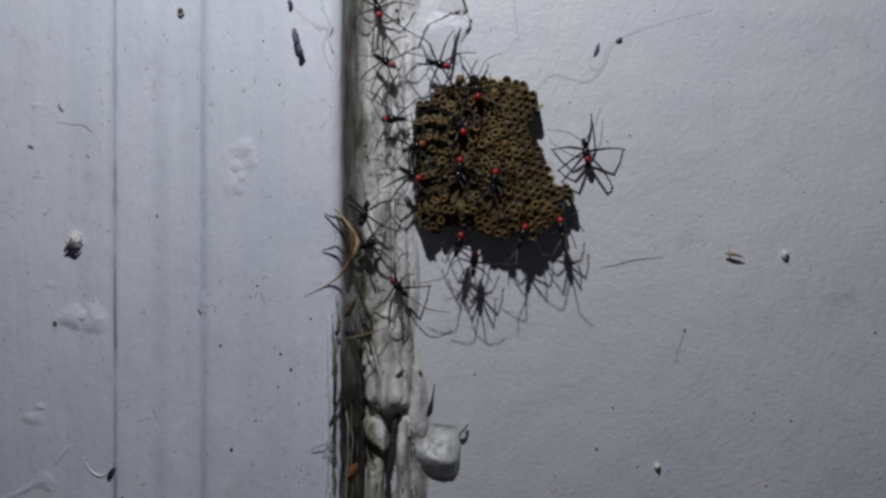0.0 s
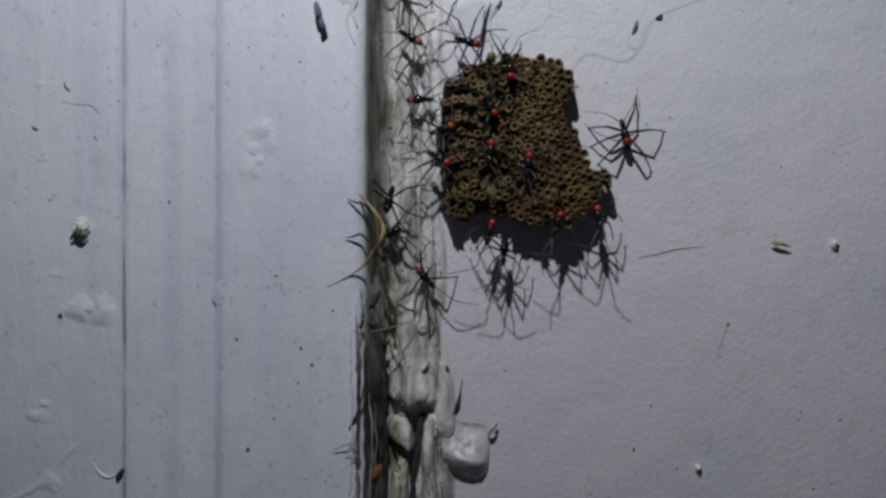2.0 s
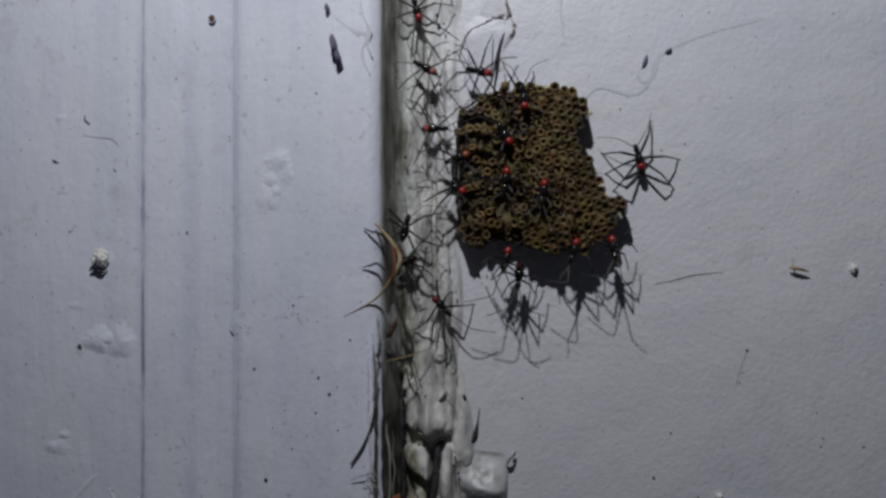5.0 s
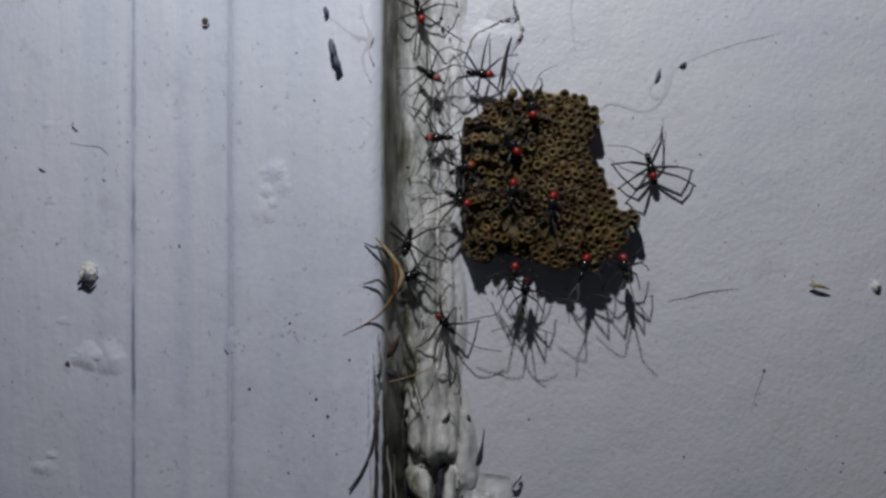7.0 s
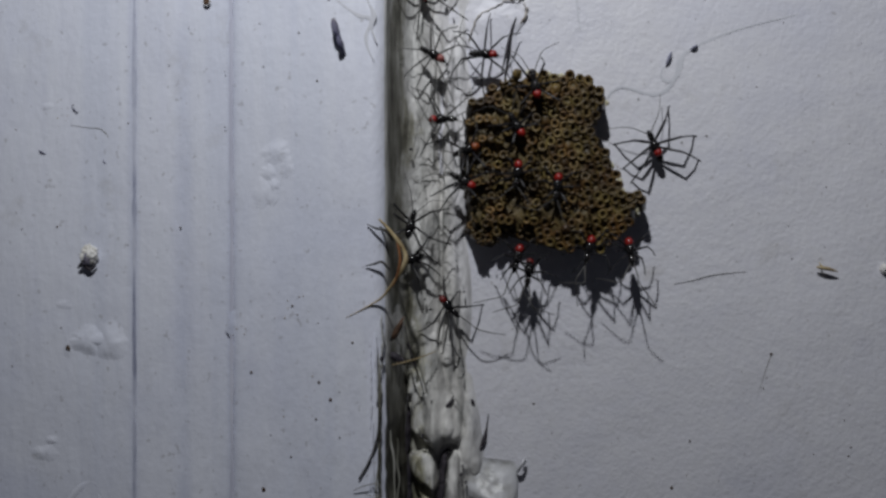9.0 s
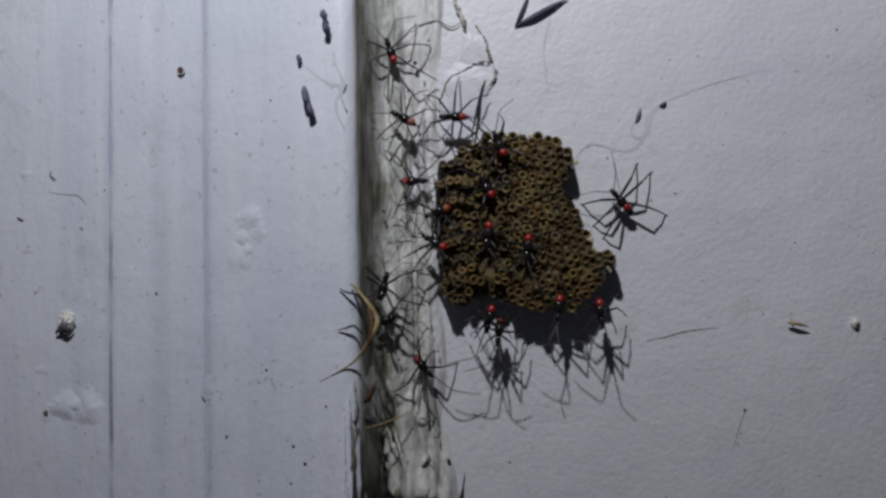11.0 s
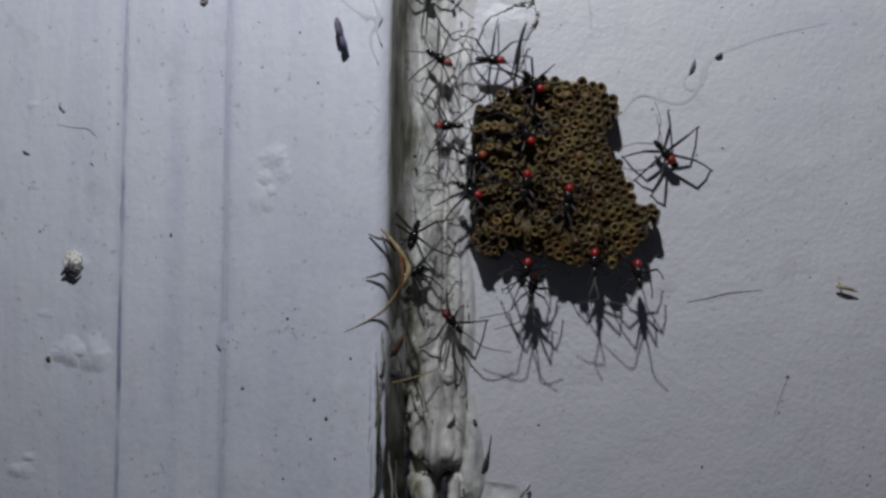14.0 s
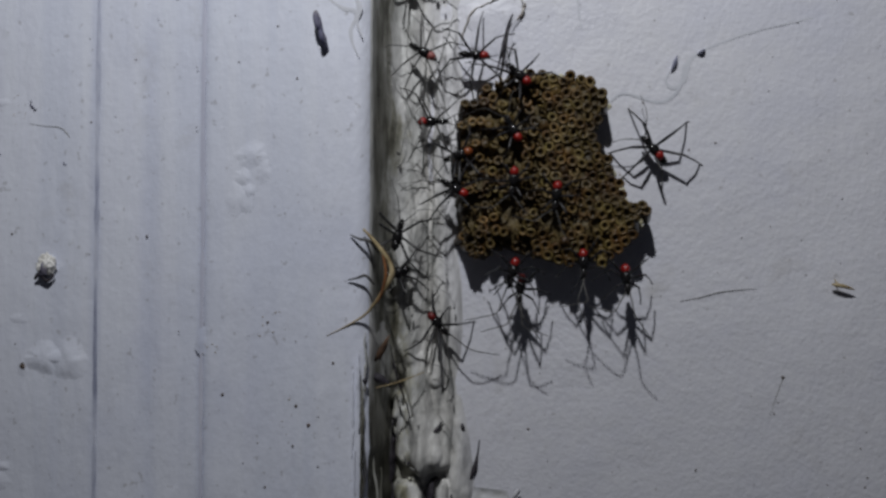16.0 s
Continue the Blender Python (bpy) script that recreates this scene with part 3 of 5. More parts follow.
def build_eggs():
    cluster = tagged(new("egg_cluster"), "cluster of hatched brown barrel-shaped insect eggs glued to the wall", "eggs")
    cluster.location = (0.1 * CM, 0, 1.3 * CM)
    grown = []
    for (x, z) in OUTLINE:
        d = Vector((x - 0.1, 0, z - 1.3))
        k = 0.97 + 0.03 * noise.noise(Vector((x * 6, 0, z * 6)))
        grown.append((d.x * k, d.z * k))
    bm = bmesh.new()
    top = [bm.verts.new((x * 0.84, -0.215, z * 0.86)) for x, z in grown]
    mid = [bm.verts.new((x * (0.98 if x < 0 else 0.90), -0.08, z * 0.93)) for x, z in grown]
    low = [bm.verts.new((x * (1.10 if x < 0 else 1.025), 0.01, z * 1.025)) for x, z in grown]
    n = len(top)
    for a, b in ((top, mid), (mid, low)):
        for k in range(n):
            bm.faces.new((a[k], a[(k + 1) % n], b[(k + 1) % n], b[k]))
    bm.faces.new(top)
    part("glue_base", bm, GLUE, cluster, "dark brown glue film")
    # the brown glue that fills the gaps between the eggs
    step, bm, held = 0.03, bmesh.new(), {}
    for i in range(70):
        for j in range(70):
            x, z = -0.80 + i * step, 0.36 + j * step
            if inside(0.15 + (x - 0.15) * 1.05, 1.35 + (z - 1.35) * 1.05, OUTLINE):
                deep = 0.06 * max(0.0, min(1.0, (0.22 - x) / 0.25)) + 0.05 * max(0.0, min(1.0, (0.80 - z) / 0.3))
                y = 0.296 + 0.03 * noise.noise(Vector((x * 2.5, 1, z * 2.5))) + 0.014 * noise.noise(Vector((x * 14, 5, z * 14))) - deep
                held[i, j] = bm.verts.new((x - 0.1, -y, z - 1.3))
    for (i, j), v in list(held.items()):
        ring = [held.get(k) for k in ((i, j), (i + 1, j), (i + 1, j + 1), (i, j + 1))]
        if all(ring):
            bm.faces.new(ring)
    part("glue_film", bm, FILLING, cluster, "brown glue between the eggs")
    meshes = [egg_mesh(s) for s in (0, 1, 2, 3, 5, 6, 7, 8, 9, 10, 11, 12, 13, 15, 16, 4)]
    fragments = [shell_fragment(k) for k in range(6)]
    rnd = random.Random(5)
    pitch = 0.098
    turn = radians(-17)
    for j in range(-15, 16):
        for i in range(-15, 16):
            gx, gz = (i + 0.5 * (j % 2)) * pitch, j * pitch * 0.868
            x = 0.15 + gx * math.cos(turn) - gz * math.sin(turn)
            z = 1.35 + gx * math.sin(turn) + gz * math.cos(turn)
            side = 1 if x < 0.1 else 0
            px = x + rnd.gauss(0, 0.005 + 0.012 * side) + 0.05 * noise.noise(Vector((x * 1.5, 7, z * 1.5)))
            pz = z + rnd.gauss(0, 0.005 + 0.012 * side) + 0.05 * noise.noise(Vector((x * 1.5, 17, z * 1.5)))
            if not inside(px, pz, OUTLINE) or any(x0 < px < x1 and z0 < pz < z1 for x0, x1, z0, z1 in BARE):
                continue
            left_side = max(0.0, min(1.0, (0.15 - px) / 0.7))
            broken = rnd.random() < (0.30 if px < 0.12 else 0.22 if pz < 0.95 and px < 0.75 else 0.0)
            lift = 0.325 + (0.045 if pz < 0.8 else 0) + (rnd.gauss(0, 0.02) if pz < 0.66 else 0) + 0.03 * noise.noise(Vector((px * 2.5, 1, pz * 2.5))) + rnd.gauss(0, 0.010 + 0.012 * left_side) - 0.03 * left_side
            if px < -0.25 and pz < 0.75:
                lift -= 0.05
            if any(x0 < px < x1 and z0 < pz < z1 for x0, x1, z0, z1 in GAPS):
                lift -= 0.10
            lean = 26 * left_side * (1 if pz > 1.6 else 0.3) - 20 * max(0.0, min(1.0, (0.95 - pz) / 0.5))
            ob = new("eggshell_fragment", rnd.choice(fragments)) if broken else new("egg", rnd.choice(meshes))
            ob.parent = cluster
            s = rnd.uniform(0.87, 1.0) + 0.07 * (1 - left_side)
            turned = Euler((radians(90 - lean + rnd.gauss(0, 7 + 8 * left_side)), radians(rnd.uniform(0, 360)), radians(8 * left_side + max(-14, min(14, rnd.gauss(0, 7 + 6 * left_side))))), "XYZ")
            spun = Euler((turned.x, 0, turned.z)).to_matrix() @ Euler((0, 0, turned.y)).to_matrix()
            ob.matrix_basis = Matrix.LocRotScale(Vector((px - 0.1, -lift, pz - 1.3)) * CM, spun, (s, s, 1.0))
    # the tilted rows of the upper corner
    for z, x0, n in ((1.99, -0.61, 5), (1.80, -0.64, 5), (1.60, -0.60, 4)):
        for k in range(n):
            ob = new("egg", rnd.choice(meshes))
            ob.parent = cluster
            turned = Euler((radians(90 - 28 + rnd.gauss(0, 7)), 0, radians(rnd.gauss(6, 9)))).to_matrix() @ Euler((0, 0, rnd.uniform(0, 6))).to_matrix()
            ob.matrix_basis = Matrix.LocRotScale(Vector((x0 + k * 0.092 + rnd.gauss(0, 0.006) - 0.1, -0.31 + rnd.gauss(0, 0.01), z + rnd.gauss(0, 0.012) + 0.02 * math.sin(k) - 1.3)) * CM, turned, (0.95, 0.95, 0.85))
    # the last eggs of the spur at the cluster's side
    for x, z in ((1.01, 0.965), (1.06, 1.02), (1.10, 0.965), (0.97, 0.91)):
        ob = new("egg", rnd.choice(meshes))
        ob.parent = cluster
        ob.matrix_basis = Matrix.LocRotScale(Vector((x - 0.1, -0.335, z - 1.3)) * CM, Euler((radians(66 + rnd.gauss(0, 6)), 0, radians(rnd.gauss(0, 8)))).to_matrix(), (0.95, 0.95, 1.0))
    # torn membranes and crumbs between the eggs, and wisps of glue round the edge
    bm = bmesh.new()
    for k in range(330):
        x, z = rnd.uniform(-0.7, 1.2), rnd.uniform(0.42, 2.3 if k < 180 else 1.15)
        if inside(x, z, OUTLINE) and (x < 0.2 or rnd.random() < (0.35 if z > 1.15 else 0.8)):
            q = Euler((rnd.uniform(0, 3), rnd.uniform(0, 3), rnd.uniform(0, 3))).to_matrix()
            blob(bm, (x - 0.1, -0.30 + rnd.uniform(-0.02, 0.06), z - 1.3), (rnd.uniform(0.015, 0.045), 0.006, rnd.uniform(0.008, 0.02)), 1, 0.5, 2, x * 9, q)
    ob = part("egg_scraps", bm, SCRAP, cluster, "torn brown egg membranes")
    tagged(ob, kind="stuff")
    bm = bmesh.new()
    for (ax, az), (bx, bz) in zip(OUTLINE, OUTLINE[1:] + OUTLINE[:1]):
        for k in range(3):
            t = (k + rnd.random()) / 3
            x, z = ax + (bx - ax) * t, az + (bz - az) * t
            if z > 0.7 and x > -0.2:
                d = Vector((x - 0.1, 0, z - 1.3)) * rnd.uniform(1.0, 1.04)
                q = rnd.uniform(0.018, 0.04)
                blob(bm, (d.x, 0.0, d.z), (q, 0.008, q * rnd.uniform(0.7, 1.3)), 2, 0.6, 2, x * 7)
    part("glue_fringe", bm, FRINGE, cluster, "yellowish glue wisps round the eggs")
    return cluster


build_eggs()


# ---- nymphs ----
def upright(x, z, heading, off, pitch=0):
    """The pose of a nymph on the wall: heading in degrees from +x towards +z, off centimetres out from the wall, head lifted by pitch."""
    a = radians(heading)
    m = Matrix(((math.cos(a), -math.sin(a), 0, x * CM), (0, 0, -1, -off * CM), (math.sin(a), math.cos(a), 0, z * CM), (0, 0, 0, 1)))
    return m @ pose(0, 0, 0, 0, -pitch, 0)


COXA = {"front": 0.125, "middle": 0.09, "hind": 0.055}


def leg_meshes(reach, drop, knee, thick=1.0, bow=0.0):
    """A leg along +x from its hip: femur up to the knee; tibia and tarsus down to the foot."""
    k = Vector((reach * 0.50, bow * reach, knee))
    a, f = Vector((0, 0, 0)), Vector((reach * 0.95, 0.006, -drop))
    femur = tube(bmesh.new(), [a, a.lerp(k, 0.5) + Vector((0, 0, 0.006)), a.lerp(k, 0.95), k + Vector((0.008, 0, 0.002))], [r * thick for r in (0.011, 0.0135, 0.011, 0.010)], 6)
    tibia = tube(bmesh.new(), [k, k.lerp(f, 0.08), k.lerp(f, 0.55) + Vector((0.01, 0.10 * bow * reach, 0.014)), f, Vector((reach, 0, -drop + 0.004))], [r * thick for r in (0.0095, 0.0085, 0.0078, 0.0068, 0.006)], 6)
    return femur, tibia


def nymph(label, x, z, heading, off, seed, feet=None, red=RED, size=1.0, tall=0.16, spread=1.0, pitch=0, goals=None, thick=1.0, feeler=1.0, tail=0.6, skin=None, feelers=None, knee=(0.05, 0.13)):
    rnd = random.Random(seed)
    bug = tagged(new("assassin_bug_nymph"), label, "insect", "hatched nymphs")
    bug.matrix_basis = upright(x, z, heading, off, pitch)
    h = tall
    bm = blob(bmesh.new(), (0, 0, h + 0.012), (0.052 * size, 0.043 * size, 0.042 * size), 2, 0.16, 2, seed)
    part("abdomen", bm, red, bug, {RED: "round bright red abdomen", ORANGE: "round orange abdomen", DULL: "round dull red abdomen", PINK: "round pale red abdomen"}.get(red, "round black abdomen"))
    # a black tip behind the red, built solid where the body's shadow shows
    bm = blob(bmesh.new(), (-0.05 * tail, 0, h - 0.022), (0.060 * tail, 0.040 * tail, 0.030 * tail), 2)
    part("rear_shadow_tip", bm, BLACK, bug, "black tip standing in for the body shadow")
    bm = tube(bmesh.new(), smooth_line([(0.02, 0, h - 0.01), (0.06, 0, h + 0.005), (0.10, 0, h + 0.008), (0.14, 0, h)], 3), [0.040, 0.053, 0.047, 0.027], 8)
    part("thorax", bm, BLACK, bug)
    bm = tube(bmesh.new(), smooth_line([(0.135, 0, h), (0.165, 0, h + 0.003), (0.205, 0, h + 0.004), (0.245, 0, h - 0.006)], 3), [0.022, 0.031, 0.031, 0.016], 8)
    skull = part("head", bm, BLACK, bug)
    for s in (1, -1):
        part("eye", blob(bmesh.new(), (0.188, 0.025 * s, h + 0.010), (0.011, 0.010, 0.011), 2), EYE, skull, "glossy dark eye")
    bm = tube(bmesh.new(), smooth_line([(0.24, 0, h - 0.008), (0.25, 0, h - 0.035), (0.20, 0, h - 0.055), (0.165, 0, h - 0.05)], 2), [0.008, 0.007, 0.004], 5)
    part("beak", bm, BLACK, skull)
    for s in (1, -1):
        a = radians(rnd.uniform(15, 50)) * s * (0.55 if feeler > 1 else 1)
        d = Vector((math.cos(a), math.sin(a), 0))
        e = Vector((math.cos(a * 2.0), math.sin(a * 2.0), 0))
        if feelers:
            d, e = (Vector((math.cos(radians(q)), math.sin(radians(q)), 0)) for q in feelers[s])
        d, e = d * feeler, e * feeler
        bm = tube(bmesh.new(), smooth_line([(0, 0, 0), d * 0.12 + Vector((0, 0, 0.05)), d * 0.21 + Vector((0, 0, 0.06)), d * 0.22 + e * 0.10 + Vector((0, 0, 0.02)), d * 0.22 + e * 0.21 + Vector((0, 0, -0.06))], 3), [w * (1.35 if feeler > 1 else 1) for w in (0.006, 0.005, 0.004, 0.0035, 0.003)], 5)
        part("antenna", bm, FEELER, skull, at=pose(0.215 * CM, 0.012 * s * CM, (h + 0.005) * CM))
    legs = {}
    base = {"front": 48, "middle": 92, "hind": 138}
    for pair in ("front", "middle", "hind"):
        for s in (1, -1):
            hip = Vector((COXA[pair], 0.022 * s, h - 0.01))
            drop = h - 0.012
            if feet:
                f = feet[(pair, s)]
                reach, ang = (f[0] - hip.x, f[1] - hip.y), 0
                ang, reach = math.degrees(math.atan2(reach[1], reach[0])), math.hypot(*reach)
            elif goals and (pair, s) in goals:
                g = goals[(pair, s)]
                f = (upright(x, z, heading, off, pitch).inverted() @ (Vector((g[0], -g[2] if len(g) > 2 else 0, g[1])) * CM)) / CM - hip
                ang, reach, drop = math.degrees(math.atan2(f.y, f.x)), math.hypot(f.x, f.y), -f.z
            else:
                ang, reach = (base[pair] + rnd.uniform(-18, 18)) * s, rnd.uniform(0.34, 0.50) * spread
            femur, tibia = leg_meshes(reach, drop, rnd.uniform(*knee), thick, 0.0 if feet else rnd.uniform(0.0, 0.14) * rnd.choice((1, -1)))
            leg = part(pair + "_leg", femur, skin or LEG, bug, at=pose(*(hip * CM), 0, 0, ang))
            part("tibia", tibia, skin or LEG, leg)
            legs[(pair, s)] = (leg, hip)
    return bug, legs


def hanging(x, z):
    """Where the feet of a nymph stand that hangs head down from the lower eggs: x, z and how far out from the wall."""
    return {(pair, s): (x + s * out, z + up, off) for pair, out, up, off in (("front", 0.20, -0.32, 0.18), ("middle", 0.29, -0.12, 0.24), ("hind", 0.22, 0.12, 0.32)) for s in (1, -1)}


MOVERS = []
SAGGING = []
NEAR = "black assassin bug nymph with a red abdomen"


def still_nymphs():
    #      x, z, heading, off, seed, tall, words
    spec = [("E", -1.02, 1.84, 0, 0.10, 4, 0.14, "on the caulk"), ("F", -0.11, 1.66, 120, 0.24, 5, 0.14, "on the eggs"),
            ("H", -0.14, 1.33, 262, 0.22, 6, 0.17, "on the eggs"), ("I", -0.62, 1.13, 150, 0.24, 7, 0.15, "beside the eggs"),
            ("J", 0.26, 1.19, 262, 0.25, 8, 0.18, "on the eggs"), 
            ("B", -0.94, 2.46, 150, 0.10, 11, 0.20, "on the caulk"), ("N", -0.93, -0.05, -48, 0.10, 12, 0.13, "on the caulk")]
    for n, x, z, head, off, seed, tall, words in spec:
        nymph((NEAR if n not in "BN" else "black assassin bug nymph with a dull red abdomen") + " " + words, x, z, head, off, seed, tall=tall, red={"B": PINK, "N": DULL}.get(n, RED), spread=0.62 if words == "on the eggs" else 1.0, thick=0.75 if words == "on the caulk" and n != "N" else 1.0, skin=FEELER if words == "on the caulk" and n != "N" else None,
              goals={("front", 1): (-0.51, -0.12), ("front", -1): (-0.76, -0.74), ("middle", 1): (-0.76, 0.04, 0.05), ("middle", -1): (-1.01, -0.56, 0.08), ("hind", 1): (-0.93, 0.20, 0.10), ("hind", -1): (-1.21, -0.40, 0.12)} if n == "N" else None,
              feelers={1: (13, 36), -1: (-32, -52)} if n == "N" else None, feeler=1.3 if n == "N" else 1.0)
    nymph("wholly black assassin bug nymph beside a dry straw", -1.26, 0.64, 75, 0.30, 14, red=BLACK, tall=0.14)
    nymph("wholly black assassin bug nymph beside a dry straw", -1.18, 0.40, 200, 0.20, 18, red=BLACK, tall=0.12, spread=0.8)
    nymph("black assassin bug nymph with a red abdomen shaded below the eggs", -0.135, 0.470, 256, 0.39, 9, red=RED, tall=0.02, pitch=8, thick=0.88, feeler=1.4, knee=(0.10, 0.20), feelers={1: (34, 52), -1: (-8, -66)}, goals=hanging(-0.135, 0.480))
    nymph("black assassin bug nymph with an orange abdomen on the eggs", -0.58, 1.53, 200, 0.22, 10, red=ORANGE, tall=0.12)


def moving_nymphs():
    """Nymphs that shift a little: rows of seconds, x, z, heading."""
    spec = [(NEAR + " on the caulk", 0.10, 1, 0.16, [(0, -1.09, 3.05, 105), (7, -1.10, 3.10, 106), (11, -1.12, 3.15, 108), (16, -1.14, 3.18, 108)]),
            (NEAR + " above the eggs", 0.08, 2, 0.18, [(0, -0.31, 2.44, 162), (4.5, -0.33, 2.43, 164), (7, -0.39, 2.49, 172), (11, -0.40, 2.50, 176), (16, -0.43, 2.47, 174)]),
            (NEAR + " on the eggs", 0.27, 3, 0.16, [(0, 0.06, 2.05, 95), (7, 0.06, 2.03, 98), (11, 0.02, 2.08, 112), (13, -0.02, 2.14, 128), (16, -0.03, 2.18, 138)]),
            (NEAR + " on the eggs", 0.38, 15, 0.02, [(0, 0.59, 0.56, 252), (7, 0.59, 0.55, 252), (11, 0.56, 0.56, 262), (13, 0.52, 0.57, 268), (16, 0.50, 0.55, 270)]),
            (NEAR + " under the eggs", 0.35, 16, 0.02, [(0, 0.99, 0.64, 278), (2, 0.985, 0.62, 278), (7, 0.965, 0.55, 277), (11, 0.96, 0.51, 276), (13, 0.935, 0.485, 275), (16, 0.895, 0.41, 274)]),
            (NEAR + " below the eggs", 0.32, 17, 0.02, [(0, 0.02, 0.25, 266), (2, 0.0, 0.26, 266), (11, -0.05, 0.33, 262), (13, -0.07, 0.31, 262), (16, -0.07, 0.31, 262)])]
    # where the feet stand at the start: x, z and how far out from the wall
    goals = {3: {("middle", 1): (-0.30, 2.12, 0.32), ("middle", -1): (0.34, 2.16, 0.36), ("front", 1): (-0.16, 2.62, 0.12), ("front", -1): (0.18, 2.50, 0.10)},
             15: hanging(0.59, 0.56), 16: hanging(0.99, 0.64), 17: hanging(0.02, 0.25)}
    feelers = {15: {1: (-18, 22), -1: (8, -84)}, 16: {1: (4, 34), -1: (-36, -116)}, 17: {1: (14, 84), -1: (-16, -70)}}
    lift = {15: 12, 16: 16, 17: 12}
    for label, off, seed, tall, rows in spec:
        up = lift.get(seed, 0)
        # below the eggs the red is darkened: shade put into the abdomen's colour
        bug, legs = nymph(label, *rows[0][1:], off, seed, tall=tall, spread=1.12, red=DULL if "below" in label else RED, pitch=up, goals=goals.get(seed), thick=0.88 if up else 0.9, feeler=1.15 if up else 1.0, knee=(0.10, 0.20) if up else (0.05, 0.13), feelers=feelers.get(seed), skin=FEELER if "caulk" in label else None)
        MOVERS.append((bug, [(t, upright(x, z, a, off, up)) for t, x, z, a in rows]))


# the nymph that walks by itself on the bare wall: seconds, x, z, heading, then the feet of its legs
STEPS = [(0, 1.32, 1.36, 102), (3, 1.33, 1.38, 105), (7.8, 1.30, 1.43, 105), (10.6, 1.29, 1.50, 128), (12.5, 1.29, 1.51, 130), (16, 1.25, 1.51, 132)]
FEET = {("front", -1): [(1.38, 1.86), (1.49, 1.93), (1.45, 2.0), (1.44, 1.95), (1.40, 1.97), (1.00, 1.98)],
        ("middle", -1): [(1.79, 1.49), (1.76, 1.49), (1.77, 1.49), (1.57, 1.85), (1.56, 1.85), (1.57, 1.86)],
        ("hind", -1): [(1.67, 0.99), (1.67, 0.99), (1.72, 1.37), (1.78, 1.40), (1.78, 1.40), (1.77, 1.41)],
        ("front", 1): [(0.94, 1.50), (0.90, 1.57), (0.88, 1.58), (0.89, 1.57), (0.89, 1.57), (0.89, 1.57)],
        ("middle", 1): [(0.97, 1.24), (0.94, 1.36), (0.96, 1.31), (0.92, 1.29), (0.92, 1.30), (0.94, 1.33)],
        ("hind", 1): [(1.04, 1.12), (1.02, 1.13), (1.03, 1.14), (1.02, 1.12), (1.02, 1.12), (1.34, 1.06)]}


def walking_nymph():
    def local(k, foot):
        _, x, z, head = STEPS[k]
        return (upright(x, z, head, 0).inverted() @ Vector((foot[0] * CM, 0, foot[1] * CM))) / CM

    rest = {}
    for leg, places in FEET.items():
        mean = np.mean([(local(k, f).x, local(k, f).y) for k, f in enumerate(places[:3])], axis=0)
        rest[leg] = mean
    _, x, z, head = STEPS[0]
    bug, legs = nymph(NEAR + " on the bare wall", x, z, head, 0, 21, feet=rest, tall=0.17, thick=1.15, tail=1.0, feelers={1: (50, 66), -1: (-44, -32)})
    MOVERS.append((bug, [(s[0], upright(s[1], s[2], s[3], 0)) for s in STEPS]))
    for leg, places in FEET.items():
        ob, hip = legs[leg]
        rows = []
        for k, f in enumerate(places):
            p = local(k, f)
            a = math.degrees(math.atan2(p.y - hip.y, p.x - hip.x))
            rows.append((STEPS[k][0], pose(*(hip * CM), 0, 0, a)))
        MOVERS.append((ob, rows))


still_nymphs()
moving_nymphs()
walking_nymph()


# ---- thick paint, nails, grit and threads ----
def lobe(cx, cz, wx, up, down, h, seed, square=2.0, apex=0.3, rough=0.12, base=None, melt=False, skew=0.0):
    """A sagging lobe of paint on the wall: its outline is an oval or a rounded square, its belly hangs low."""
    bm = bmesh.new()
    n, rings = 44, []
    for i in range(15):
        r = math.sin(math.pi / 2 * i / 14)
        ring = []
        for k in range(n):
            a = 2 * math.pi * k / n
            c, d = math.cos(a), math.sin(a)
            e = (abs(math.cos(a - skew)) ** square + abs(math.sin(a - skew)) ** square) ** (-1 / square)
            e *= 1 + rough * noise.noise(Vector((c * 1.3, d * 1.3, seed))) + rough * 0.4 * noise.noise(Vector((c * 4, d * 4, seed + 5)))
            x, z = cx + wx * c * e * r, cz + (up if d > 0 else down) * d * e * r - apex * down * (1 - r)
            dome, slope = math.sqrt(max(0.0, 1 - r ** 2.6)), (1 - r) ** 0.62
            hang = min(1.0, max(0.0, -1.4 * d))
            if melt:
                dome, hang = (1 - r * r) ** 1.5 * (1 + 0.4 * noise.noise(Vector((x * 8, seed, z * 9)))), 0.0
            elif d > 0:
                dome += ((1 - r * r) - dome) * min(1.0, d * 1.5)
            y = h * (dome * (1 - hang) + slope * hang) * (1 + 0.22 * noise.noise(Vector((x * 4, seed, z * 4))) + 0.05 * noise.noise(Vector((x * 11, seed, z * 11))))
            ring.append(bm.verts.new((x, (base(x) if base else 0) + (0.0015 if melt else -0.002) - y, z)))
            if i == 0:
                break
        rings.append(ring)
    for k in range(n):
        bm.faces.new((rings[0][0], rings[1][k], rings[1][(k + 1) % n]))
    for a, b in zip(rings[1:], rings[2:]):
        for k in range(n):
            bm.faces.new((a[k], b[k], b[(k + 1) % n], a[(k + 1) % n]))
    return bm


